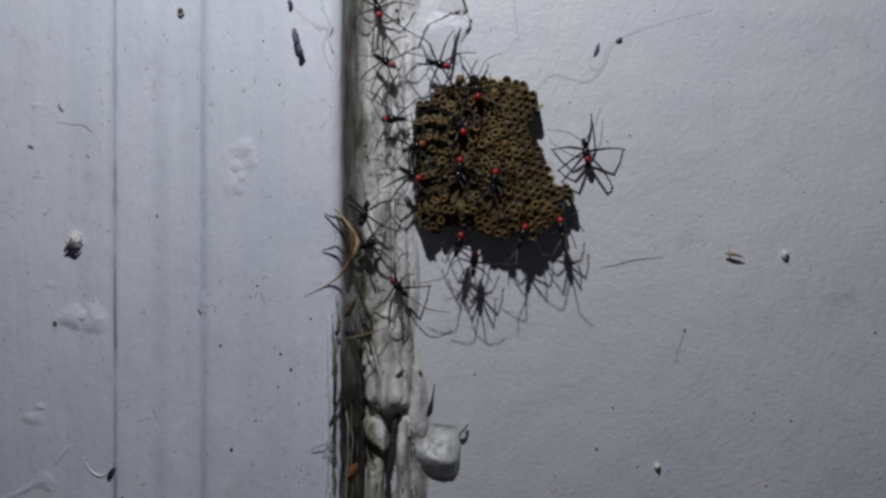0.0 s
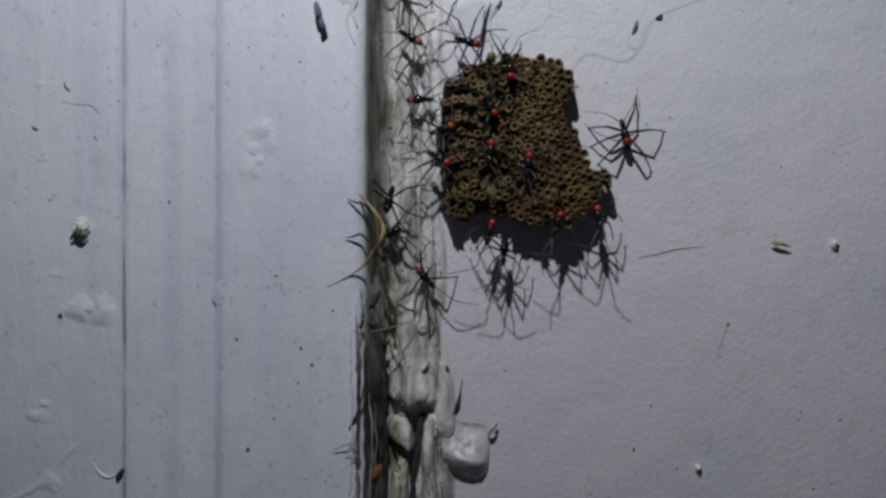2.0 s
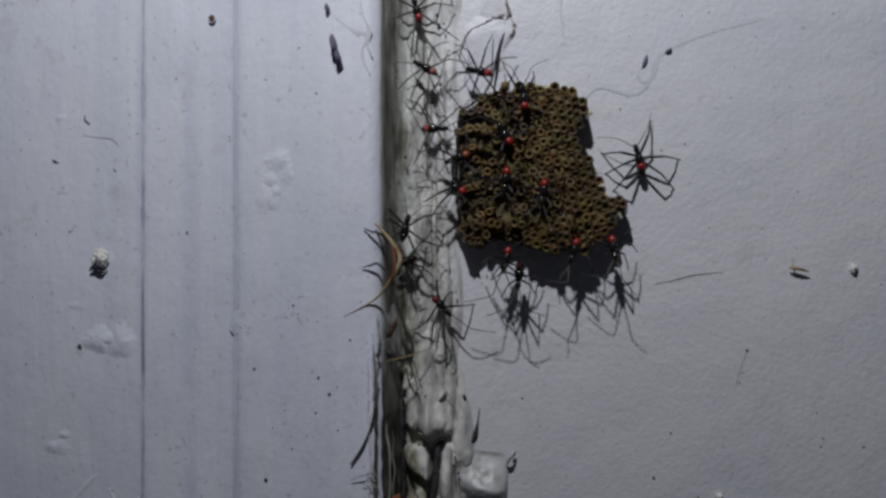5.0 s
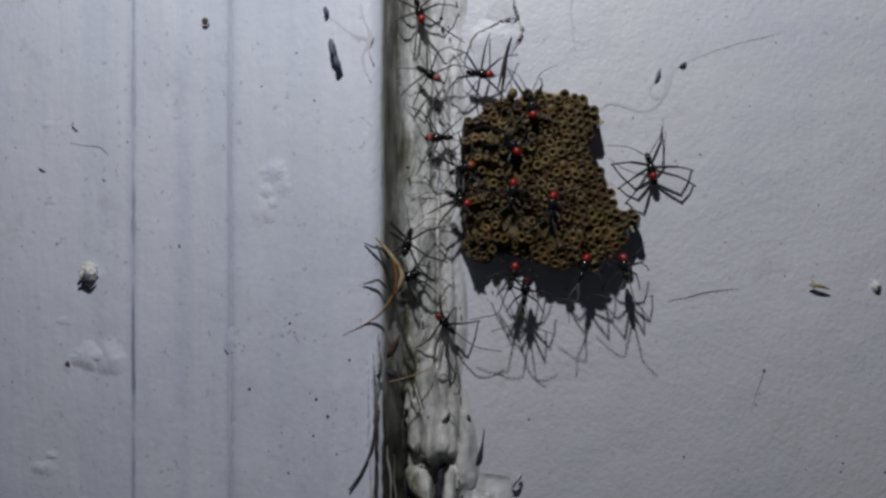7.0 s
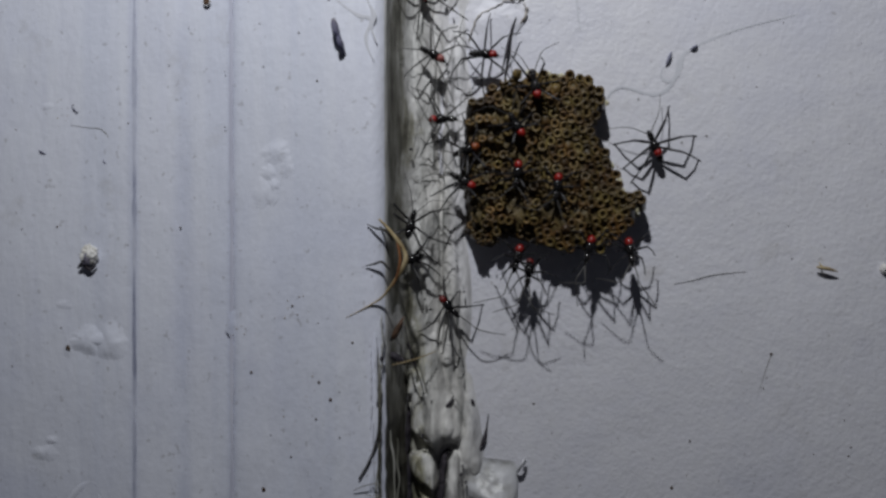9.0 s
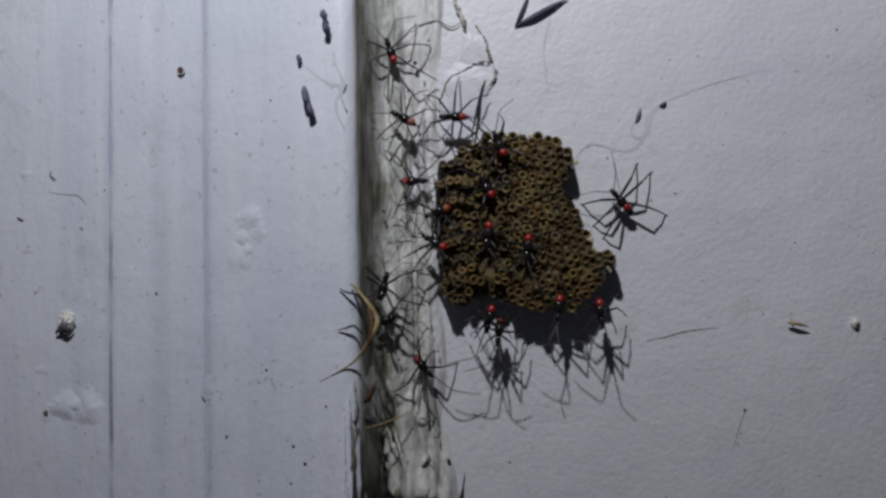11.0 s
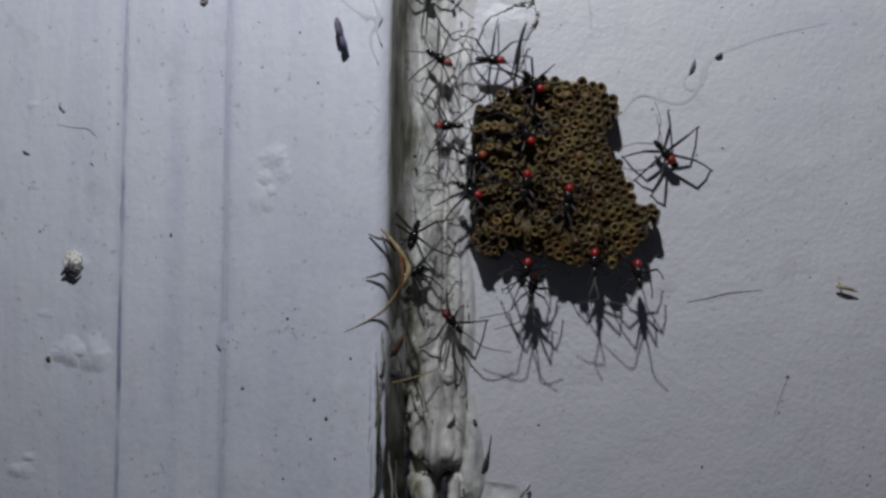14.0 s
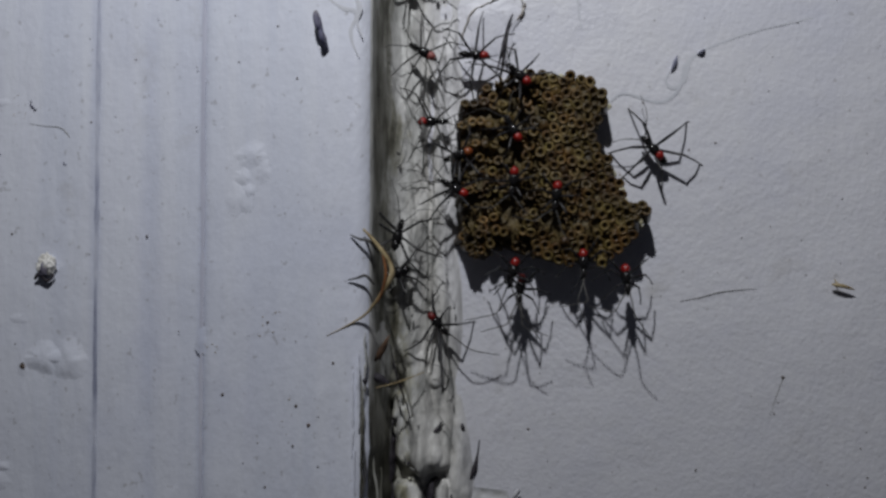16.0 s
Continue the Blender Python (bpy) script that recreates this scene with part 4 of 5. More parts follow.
def flap(corners, height):
    """A sheet of paint that stands off the wall more and more towards its lower edge, where it rolls back under."""
    bm = bmesh.new()
    a, b, c, d = (Vector((x, 0, z)) for x, z in corners)
    rows, n = [], 34
    for j in range(n + 1):
        v = j / n
        row = []
        for i in range(n + 1):
            u = i / n
            p = a.lerp(b, u).lerp(d.lerp(c, u), v)
            p.z -= 0.07 * math.sin(math.pi * u) * v * v
            p.x += 0.03 * (2 * u - 1) * math.sin(math.pi * v)
            round_off = 0.05 * max(0.0, abs(2 * u - 1) - 0.6) ** 2 * max(0.0, v - 0.5) * 8
            p.z += round_off
            rise = (v / 0.62) ** 1.3 if v < 0.62 else math.cos(math.pi / 2 * (v - 0.62) / 0.38) ** 0.9
            side = max(0.0, 1 - abs(2 * u - 1) ** 3.2) ** 0.7 * (0.60 + 0.40 * u)
            uneven = 1 + 0.22 * noise.noise(Vector((p.x * 5, 2, p.z * 5))) + 0.10 * noise.noise(Vector((p.x * 14, 2, p.z * 14)))
            lip = 0.018 * math.exp(-(v / 0.05) ** 2) * math.sin(math.pi * u)
            p.y = 0.004 - height * rise * side * uneven - lip
            row.append(bm.verts.new(p))
        rows.append(row)
    for r, q in zip(rows, rows[1:]):
        for i in range(n):
            bm.faces.new((r[i], r[i + 1], q[i + 1], q[i]))
    return bm


def paint_drips():
    thing("paint_drip", flap([(-0.64, -1.73), (-0.17, -1.78), (-0.20, -2.40), (-0.75, -2.22)], 0.23), DRIP, "rounded flap of dried white paint curling off the wall", "paint drip", "paint drips")
    for shape, words in (((-0.34, 2.88, 0.25, 0.26, 0.34, 0.032, 41, 2.6, -0.3, 0.4), "blistered sheet of white paint above the eggs"),
                         ((-0.27, 3.30, 0.15, 0.20, 0.22, 0.03, 47, 2.4, -0.3, 0.4), "blistered sheet of white paint above the eggs")):
        thing("paint_drip", lobe(*shape), WALL, words, "paint drip", "paint drips")
    for k, (x, z, wx, wz, h) in enumerate(LUMPS):
        thing("paint_lump", lobe(x, z, wx * 1.4, wz * 1.8, wz * 1.8, h * 0.30, k * 3.1, 2.0, 0.0, 0.4, casing_face, True), CASING, "low lump of filler under white paint on the casing", "paint lump", "paint lumps")
    run = [(-5.9, -2.8), (-5.3, -2.52), (-5.0, -2.25), (-4.82, -2.06), (-4.68, -1.98), (-4.57, -2.05), (-4.54, -2.16)]
    bm = tube(bmesh.new(), smooth_line([(x, casing_face(x) + 0.035, z) for x, z in run], 6), [0.05, 0.055, 0.05, 0.055, 0.045, 0.04, 0.045], 16)
    for v in bm.verts:
        face = casing_face(v.co.x)
        v.co.y = face + 0.002 + (v.co.y - face) * (0.42 + 0.25 * noise.noise(Vector((v.co.x * 5, 1, v.co.z * 5))))
    thing("paint_drip", bm, CASING, "curved ridge of sagged white paint on the casing", "paint drip", "paint drips")
    cup = smooth_line([(x, casing_face(x) + 0.012, z) for x, z in ((-4.62, -2.03), (-4.57, -2.15), (-4.50, -2.26), (-4.40, -2.325), (-4.30, -2.31), (-4.22, -2.20))], 6)
    thing("paint_drip", tube(bmesh.new(), cup, [0.008, 0.020, 0.024, 0.028, 0.024, 0.016], 10, 0.7), CASING, "sagging lip of white paint beside the casing joint", "paint drip", "paint drips")
    for k in range(4):
        x0 = -1.53 + 0.05 * k
        pts = [(x0 + 0.07 * noise.noise(Vector((k * 5, 0, z * 1.3))) + 0.03 * noise.noise(Vector((k * 5, 3, z * 4))), casing_face(-1.5) + 0.03 + 0.09 * k, z) for z in np.linspace(-0.55 - 0.3 * k, -3.6 + 0.3 * k, 18)]
        bm = tube(bmesh.new(), smooth_line(pts, 3), [0.004, 0.014, 0.009, 0.016, 0.008, 0.015], 6)
        thing("paint_strip", bm, CAULK if k % 2 == 0 else GRIME, "ragged strip of lifting paint on the casing edge", "paint strip", "paint strips")
    for k, (x0, z0, z1, w, m) in enumerate(((-1.60, -0.50, -1.30, 0.016, CASING), (-1.55, -0.35, -1.05, 0.022, CASING), (-1.51, -0.60, -1.75, 0.020, SIDE), (-1.58, -1.20, -2.30, 0.018, CASING), (-1.52, -1.50, -2.70, 0.026, SIDE),
                                            (-1.61, -1.75, -2.95, 0.014, CASING), (-1.48, -2.05, -3.30, 0.022, CASING), (-1.56, -2.35, -3.60, 0.020, SIDE), (-1.49, -0.15, -0.72, 0.016, SIDE))):
        line = []
        for z in np.linspace(z0, z1, 30).tolist():
            x = x0 + 0.030 * noise.noise(Vector((k * 7, 0, z * 1.7))) + 0.014 * noise.noise(Vector((k * 7, 3, z * 6)))
            line.append((x, casing_face(x) - 0.006 + 0.5 * max(0.0, x + 1.50) - 0.012 * noise.noise(Vector((k * 7, 9, z * 3))), z))
        radii = [0.003 + w * abs(math.sin(math.pi * i / 29)) ** 0.5 * (0.7 + 0.8 * noise.noise(Vector((k * 3, 5, i * 0.45)))) for i in range(30)]
        thing("paint_strip", tube(bmesh.new(), line, radii, 6, 0.45), m, "ragged strip of lifting paint on the casing edge", "paint strip", "paint strips")
    for pts, radii in (([(-0.67, -0.012, 2.68), (-0.62, -0.02, 2.82), (-0.55, -0.025, 2.97), (-0.36, -0.03, 3.08), (-0.24, -0.03, 3.14), (-0.16, -0.035, 3.15)], [0.006, 0.012, 0.018, 0.020, 0.010, 0.014, 0.018]),
                       ([(-0.47, -0.01, 3.86), (-0.43, -0.02, 3.72), (-0.37, -0.03, 3.60), (-0.36, -0.02, 3.50)], [0.022, 0.045, 0.050, 0.058, 0.030]),
                       ([(-0.25, -0.02, 3.58), (-0.15, -0.03, 3.40), (-0.12, -0.035, 3.28), (-0.08, -0.03, 3.18), (-0.14, -0.03, 3.13)], [0.006, 0.014, 0.026, 0.034, 0.014]),
                       ([(-0.08, -0.02, 3.12), (-0.04, -0.03, 3.03), (-0.07, -0.02, 2.93), (-0.14, -0.015, 2.88)], [0.005, 0.014, 0.034, 0.020, 0.006])):
        line = smooth_line(pts, 12)
        for k, q in enumerate(line):
            q.x += 0.018 * noise.noise(Vector((k * 0.35, 8, pts[0][2])))
            q.z += 0.018 * noise.noise(Vector((k * 0.35, 18, pts[0][2])))
        wide = np.interp(np.linspace(0, 1, len(line)), np.linspace(0, 1, len(radii)), radii).tolist()
        bm = tube(bmesh.new(), line, [max(0.003, w * (0.8 + 0.7 * noise.noise(Vector((k * 0.45, 1, pts[0][2]))))) for k, w in enumerate(wide)], 8, 0.45)
        for v in bm.verts:
            v.co += 0.010 * noise.noise_vector(v.co * 22)
        thing("paint_edge", bm, RIM, "dirty crumbling edge of flaking paint", "paint edge", "paint edges")


def nails():
    y = casing_face(-4.69)
    nail = tagged(new("painted_nail"), "nail head proud of the casing under white paint", "nail", "nail heads")
    nail.location = (-4.69 * CM, y * CM, 0.39 * CM)
    part("nail_head", blob(bmesh.new(), (0.008, -0.036, 0.05), (0.088, 0.055, 0.092), 4, 0.5, 2.6, 2), CREAM, nail)
    part("lower_patch", blob(bmesh.new(), (-0.006, -0.078, 0.005), (0.040, 0.016, 0.062), 3, 0.6, 2, 7, Euler((0, radians(-18), 0)).to_matrix()), SLIVER, nail, "dark blue-grey patch")
    part("torn_fibre", tube(bmesh.new(), smooth_line([(-0.12, -0.02, -0.09), (-0.05, -0.06, -0.04), (0.02, -0.04, -0.11), (0.09, -0.05, -0.05)], 3), [0.014, 0.02, 0.02, 0.01], 6), DIRT_AND_SHADE, nail, "dark torn fibre")
    for x, z, s in ((3.585, 0.253, 0.042), (2.138, -2.218, 0.036)):
        bead = tagged(new("paint_bead"), "small bead of white paint with a dark pit on the wall", "paint bead", "paint beads")
        bead.location = (x * CM, 0, z * CM)
        part("bead_body", blob(bmesh.new(), (0, -0.01, 0), (s, 0.05, s * 1.25), 3, 0.35, 2, x), CREAM, bead)
        part("pit", blob(bmesh.new(), (0.004, -0.052, -0.012), (s * 0.45, 0.012, s * 0.5), 2, 0.4, 2, x), DIRT_AND_SHADE, bead, "dark pit")


def seeds_and_bits():
    def husk(x, z, dx, dz, w, y, label, m=DIRT_AND_SHADE):
        bm = tube(bmesh.new(), smooth_line([(x + dx, y, z + dz), (x + dx * 0.3, y - 0.03, z + dz * 0.35), (x - dx * 0.4, y - 0.02, z - dz * 0.4), (x - dx, y, z - dz)], 3), [w * 0.35, w, w * 0.9, w * 0.15], 7, 0.6)
        return thing("husk_and_shadow", bm, m, label, "seed husk", "husks on the casing")

    # each husk's lower end follows its shadow, built on as solid shape
    for pts, r, m, words in (([(-1.965, -0.03, 2.77), (-1.945, -0.09, 2.70), (-1.925, -0.10, 2.62), (-1.905, -0.09, 2.58), (-1.885, -0.09, 2.50), (-1.85, 0.0, 2.41)], [0.022, 0.045, 0.048, 0.028, 0.045, 0.008], SLIVER, "blue-black seed husk standing off the casing with its shadow built on below"),
                             ([(-1.745, -0.05, 3.53), (-1.735, -0.09, 3.47), (-1.72, -0.08, 3.40), (-1.71, -0.08, 3.33), (-1.695, -0.03, 3.24)], [0.02, 0.050, 0.014, 0.050, 0.018], SLIVER, "blue-black seed husk standing off the casing with its shadow built on below")):
        bm = tube(bmesh.new(), smooth_line([(x, casing_face(x) + y, z) for x, y, z in pts], 4), r, 8, 0.6)
        thing("husk_and_shadow", bm, m, words, "seed husk", "husks on the casing")
    husk(-2.015, 3.05, -0.01, 0.06, 0.034, casing_face(-2.0) - 0.008, "small blue-grey blob on the casing", SLIVER)
    # a splinter and its shadow meet in a V; both arms are built solid
    husk(0.47, 3.66, -0.29, -0.14, 0.036, -0.02, "blue-grey arm of a splinter and its shadow above the eggs", SLIVER)
    SAGGING.append(husk(1.44, 2.66, 0.03, 0.08, 0.026, -0.008, "small blue-grey blob along the winding line", HAZE))
    SAGGING.append(husk(1.70, 2.775, 0.035, 0.02, 0.024, -0.008, "tiny blue-grey blob along the winding line", HAZE))
    husk(0.27, 3.70, -0.08, -0.17, 0.024, -0.015, "thin blue-grey arm of a splinter and its shadow above the eggs", SLIVER)
    bm = tube(bmesh.new(), smooth_line([(2.90, -0.06, 0.275), (3.00, -0.075, 0.258), (3.11, -0.065, 0.224)], 4), [0.010, 0.020, 0.020, 0.014, 0.004], 6)
    tube(bm, [(2.95, -0.07, 0.272), (2.95, -0.035, 0.300), (2.95, 0.0, 0.325)], [0.010, 0.006, 0.004], 5)
    thing("splinter", bm, STRAW, "thin tan splinter lifted off the wall", "splinter")
    # slanting smears of dirt on the casing
    for x, z, dx, dz, w in ((-5.27, 1.545, 0.045, -0.022, 0.016), (-4.88, 1.99, 0.03, -0.03, 0.014), (-4.85, 1.96, 0.02, 0.01, 0.010), (-4.90, 2.04, 0.012, 0.016, 0.010), (-4.52, 1.42, 0.022, -0.02, 0.010)):
        thing("dirt_smear", tube(bmesh.new(), smooth_line([(x + k * dx, casing_face(x + k * dx) - 0.002, z + k * dz + 0.006 * (k * k)) for k in (-1, -0.3, 0.4, 1)], 3), [w * 0.3, w, w * 0.7, w * 0.2], 6, 0.5), SLIVER, "small blue-grey smear of dirt on the casing", "dirt", "dirt smears")
    # nail hole with a pale rim
    hole = tagged(new("nail_hole"), "round rusty nail hole in the casing", "nail hole")
    y = casing_face(-3.34)
    hole.location = (-3.345 * CM, y * CM, 3.05 * CM)
    bm = bmesh.new()
    tube(bm, [(0.036 * math.cos(a), -0.006, 0.042 * math.sin(a)) for a in np.linspace(0, 2 * math.pi, 17)], 0.007, 6)
    part("rim", bm, DRIP, hole, "raised paint rim")
    part("rusty_core", blob(bmesh.new(), (0, -0.004, 0), (0.036, 0.016, 0.042), 2, 0.3, 2, 4), BARK, hole, "rusty brown core")
    # bits in the corner
    for x, y, z, s, m, words in ((-1.36, -0.60, -0.33, (0.032, 0.03, 0.13), BARK, "brown bark crumb in the corner"), (-1.38, -0.52, -0.62, (0.11, 0.05, 0.04), DIRT_AND_SHADE, "dark crumb of dirt in the corner"),
                                 (-1.37, -0.5, -2.2, (0.05, 0.04, 0.12), RUST, "orange brown crumb in the corner"), (-1.49, -0.76, -0.60, (0.022, 0.02, 0.03), DIRT_AND_SHADE, "dark crumb on the casing edge"),
                                 (-0.65, -0.01, -1.15, (0.022, 0.02, 0.035), DIRT_AND_SHADE, "dark chip in the paint"),
                                 (-4.215, -0.455, -2.29, (0.035, 0.03, 0.085), DIRT_AND_SHADE, "dark notch in the casing joint"), (-4.34, -0.45, -2.79, (0.045, 0.03, 0.06), DIRT_AND_SHADE, "dark notch in the casing joint"), (-4.245, -0.46, -2.78, (0.035, 0.03, 0.08), DIRT_AND_SHADE, "dark notch in the casing joint"),
                                 (-4.13, -0.47, -2.76, (0.05, 0.03, 0.07), DIRT_AND_SHADE, "dark notch in the casing joint"), (-4.09, -0.47, -2.58, (0.018, 0.02, 0.03), DIRT_AND_SHADE, "dark crumb beside the casing joint")):
        bm = blob(bmesh.new(), (x, y, z), s, 2, 0.5, 2.2, x * 3 + z, Euler((0, radians(30 if x < -1 else 15), 0)).to_matrix())
        thing("debris_crumb", bm, m, words, "debris", "crumbs")
    # the shade in the crevice between casing and caulk, built as dark strips
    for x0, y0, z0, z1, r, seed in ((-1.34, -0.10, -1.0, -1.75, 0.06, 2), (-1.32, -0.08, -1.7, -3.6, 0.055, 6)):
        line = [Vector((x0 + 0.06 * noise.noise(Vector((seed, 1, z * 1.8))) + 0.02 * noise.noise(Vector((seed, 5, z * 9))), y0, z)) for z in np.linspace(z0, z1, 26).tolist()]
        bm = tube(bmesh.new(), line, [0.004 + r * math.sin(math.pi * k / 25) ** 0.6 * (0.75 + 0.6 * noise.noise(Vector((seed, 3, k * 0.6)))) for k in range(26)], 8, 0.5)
        thing("crevice", bm, DIRT_AND_SHADE, "dark strip for the shade in the crevice between casing and caulk", "crack", kind="structure")
    # the shade in the crack between the paint runs, built as a dark strip
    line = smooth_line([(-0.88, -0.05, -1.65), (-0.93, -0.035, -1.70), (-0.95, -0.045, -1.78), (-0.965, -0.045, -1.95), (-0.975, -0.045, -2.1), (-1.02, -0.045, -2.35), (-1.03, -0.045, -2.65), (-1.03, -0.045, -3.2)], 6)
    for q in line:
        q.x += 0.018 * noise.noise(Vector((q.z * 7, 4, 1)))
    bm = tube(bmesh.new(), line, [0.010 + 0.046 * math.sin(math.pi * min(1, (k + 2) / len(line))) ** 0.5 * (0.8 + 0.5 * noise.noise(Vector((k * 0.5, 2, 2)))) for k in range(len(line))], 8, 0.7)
    thing("crack", bm, DIRT_AND_SHADE, "dark strip for the shade in the crack between runs of paint", "crack", kind="structure")


def silk_and_shadow_ribbon(line, radii):
    """A flat film along the line on the wall or the casing: matted silk, and thread shadows built as shape."""
    bm, rows = bmesh.new(), []
    wide = np.interp(np.linspace(0, 1, len(line)), np.linspace(0, 1, len(radii)), radii).tolist()
    for k, (q, w) in enumerate(zip(line, wide)):
        d = line[min(k + 1, len(line) - 1)] - line[max(k - 1, 0)]
        side = Vector((-d.z, 0, d.x)).normalized() * w * (0.8 + 0.6 * noise.noise(Vector((k * 0.7, 3, q.x))))
        row = []
        for t, lift in ((-1, 0.0025), (0, 0.0025 + 0.12 * side.length), (1, 0.0025)):
            p = q + side * t
            p.y = (casing_face(p.x) if p.x < -1.5 else wall_y(p.x, p.z)) - lift
            row.append(bm.verts.new(p))
        rows.append(row)
    for a, b in zip(rows, rows[1:]):
        for i in (0, 1):
            bm.faces.new((a[i], a[i + 1], b[i + 1], b[i]))
    return bm


def straws_and_threads():
    def strand(points, radii, m, name, label, steps=5):
        line = smooth_line(points, steps)
        for q in line:
            if q.x > 0.3:
                q.y += wall_y(q.x, q.z)
        bm = silk_and_shadow_ribbon(line, radii) if m == PALE else tube(bmesh.new(), line, radii, 6)
        return thing(name, bm, m, label, name.split("_")[-1])

    strand([(-1.51, -0.764, 0.77), (-1.41, -0.815, 0.67), (-1.31, -0.846, 0.55), (-1.25, -0.853, 0.45), (-1.24, -0.854, 0.36), (-1.30, -0.837, 0.24), (-1.41, -0.800, 0.09), (-1.50, -0.775, -0.01), (-1.68, -0.741, -0.115), (-1.86, -0.717, -0.205)], [0.012, 0.018, 0.024, 0.022, 0.028, 0.022, 0.015, 0.013, 0.006, 0.002], STRAW, "dry_straw", "kinked tan blade of dry straw over the corner")
    strand([(-1.36, -0.82, 0.62), (-1.31, -0.86, 0.50), (-1.29, -0.87, 0.36), (-1.33, -0.85, 0.20), (-1.38, -0.82, 0.10)], [0.005, 0.012, 0.016, 0.010, 0.004], RUST, "dry_straw", "brown strip of bark along the dry straw")
    strand([(-1.63, -0.761, 0.72), (-1.54, -0.790, 0.68), (-1.45, -0.790, 0.66), (-1.37, -0.769, 0.56)], [0.006, 0.012, 0.016, 0.010], FEELER, "dark_fibre", "dark stiff fibre beside the dry straw")
    strand([(-1.65, -0.758, 0.31), (-1.56, -0.789, 0.33), (-1.48, -0.797, 0.35), (-1.41, -0.765, 0.27)], [0.005, 0.011, 0.014, 0.010], FEELER, "dark_fibre", "dark stiff fibre beside the dry straw")
    hair = tube(bmesh.new(), smooth_line([(0.03, 0.03, 0.10), (0, 0.01, 0), (-0.04, 0.002, -0.30), (-0.14, 0.0, -0.55), (-0.27, 0.012, -0.74)], 5), [0.005, 0.009, 0.011, 0.013, 0.010], 6)
    ob = thing("dark_hair", hair, FEELER, "dark stiff hair swinging out from the casing edge", "hair")
    MOVERS.append((ob, [(t, pose(x * CM, -0.762 * CM, z * CM, 0, a, 0)) for t, x, z, a in ((0, -1.45, -0.84, -11), (2, -1.46, -0.90, -9), (3.2, -1.49, -0.96, -2), (7, -1.52, -1.0, 0), (8.2, -1.52, -1.0, -1), (10.5, -1.51, -1.1, -12), (16, -1.51, -1.1, -13))]))
    strand([(-1.30, -0.5, -0.30), (-1.24, -0.45, -0.6), (-1.16, -0.30, -0.9), (-1.13, -0.26, -1.05)], [0.006, 0.010, 0.009, 0.005], DIRT_AND_SHADE, "dark_fibre", "dark stiff fibre bent through the corner")
    strand([(-1.08, -0.24, -1.25), (-1.03, -0.25, -1.42), (-1.07, -0.23, -1.53), (-1.16, -0.20, -1.50), (-1.20, -0.18, -1.40)], [0.005, 0.008, 0.009, 0.008, 0.004], THREAD, "dark_fibre", "dark fibre hooked over a drip of paint")
    strand([(-0.47, -0.01, -1.28), (-0.49, -0.02, -1.42), (-0.52, -0.03, -1.56), (-0.56, -0.03, -1.66)], [0.005, 0.008, 0.026, 0.010], DIRT_AND_SHADE, "paint_chip", "dark leaf-shaped chip in the paint")
    curl = smooth_line([(-0.17, -0.03, -1.90), (-0.15, -0.09, -1.84), (-0.12, -0.12, -1.78), (-0.09, -0.10, -1.74), (-0.085, -0.05, -1.78), (-0.11, -0.03, -1.83)], 4)
    thing("paint_curl", tube(bmesh.new(), curl, [0.012, 0.026, 0.024, 0.018, 0.014, 0.008], 8, 0.7), DRIP, "small curl of dried grey paint beside the flap", "paint curl")
    strand([(-0.642, -0.035, -1.12), (-0.635, -0.045, -1.15), (-0.62, -0.03, -1.18)], [0.010, 0.022, 0.008], DIRT_AND_SHADE, "paint_chip", "dark chip in the paint")
    strand([(-0.83, -0.12, -1.07), (-0.87, -0.15, -1.14), (-0.92, -0.15, -1.19), (-0.97, -0.12, -1.205)], [0.006, 0.014, 0.026, 0.010], DIRT_AND_SHADE, "paint_chip", "dark hollow chip under a drip of paint")
    strand([(-0.31, -0.14, 2.33), (-0.27, -0.10, 2.5), (-0.235, -0.08, 2.66), (-0.20, -0.06, 2.82), (-0.15, -0.04, 2.95)], [0.007, 0.011, 0.016, 0.019, 0.010, 0.008, 0.004], DIRT_AND_SHADE, "dry_twig", "dark dry twig hanging from the flaked paint")
    strand([(-1.40, -0.7, -0.67), (-1.2, -0.5, -0.64), (-1.0, -0.3, -0.58)], [0.005, 0.008, 0.004], STRAW, "pale_fibre", "pale fibre across the corner")
    # an unseen floating thread's soft shadow, built as a pale film
    silk = strand([(0.75, 0.0, 2.20), (0.85, 0.002, 2.33), (0.98, 0.006, 2.38), (1.28, 0.006, 2.29), (1.44, 0.006, 2.36), (1.52, 0.006, 2.51), (1.55, 0.006, 2.65), (1.67, 0.006, 2.77), (1.93, 0.006, 2.88), (2.16, 0.006, 2.96), (2.77, 0.002, 3.10)], [0.010, 0.018, 0.022, 0.022, 0.018, 0.009], PALE, "silk_thread", "winding pale grey shadow of a silk thread on the wall")
    sag = ((0, 0, 0), (2.5, 0, -0.01), (4.5, -0.03, -0.06), (7, -0.05, -0.17), (10.3, 0.03, -0.20), (11.5, 0.02, -0.15), (12.5, 0.10, -0.21), (13.5, 0.085, -0.22), (14.5, 0.08, -0.15), (15.5, 0.02, -0.21), (16, -0.01, -0.235))
    # a loop of the same thread shadow, also built as film
    loop = strand([(1.40, 0.0, 2.60), (1.36, 0.0, 2.50), (1.42, 0.0, 2.43), (1.51, 0.0, 2.46), (1.56, 0.0, 2.56), (1.60, 0.0, 2.70), (1.70, 0.0, 2.77)], [0.008, 0.018, 0.022, 0.020, 0.020, 0.010], PALE, "silk_thread", "loop in the pale grey shadow of a silk thread")
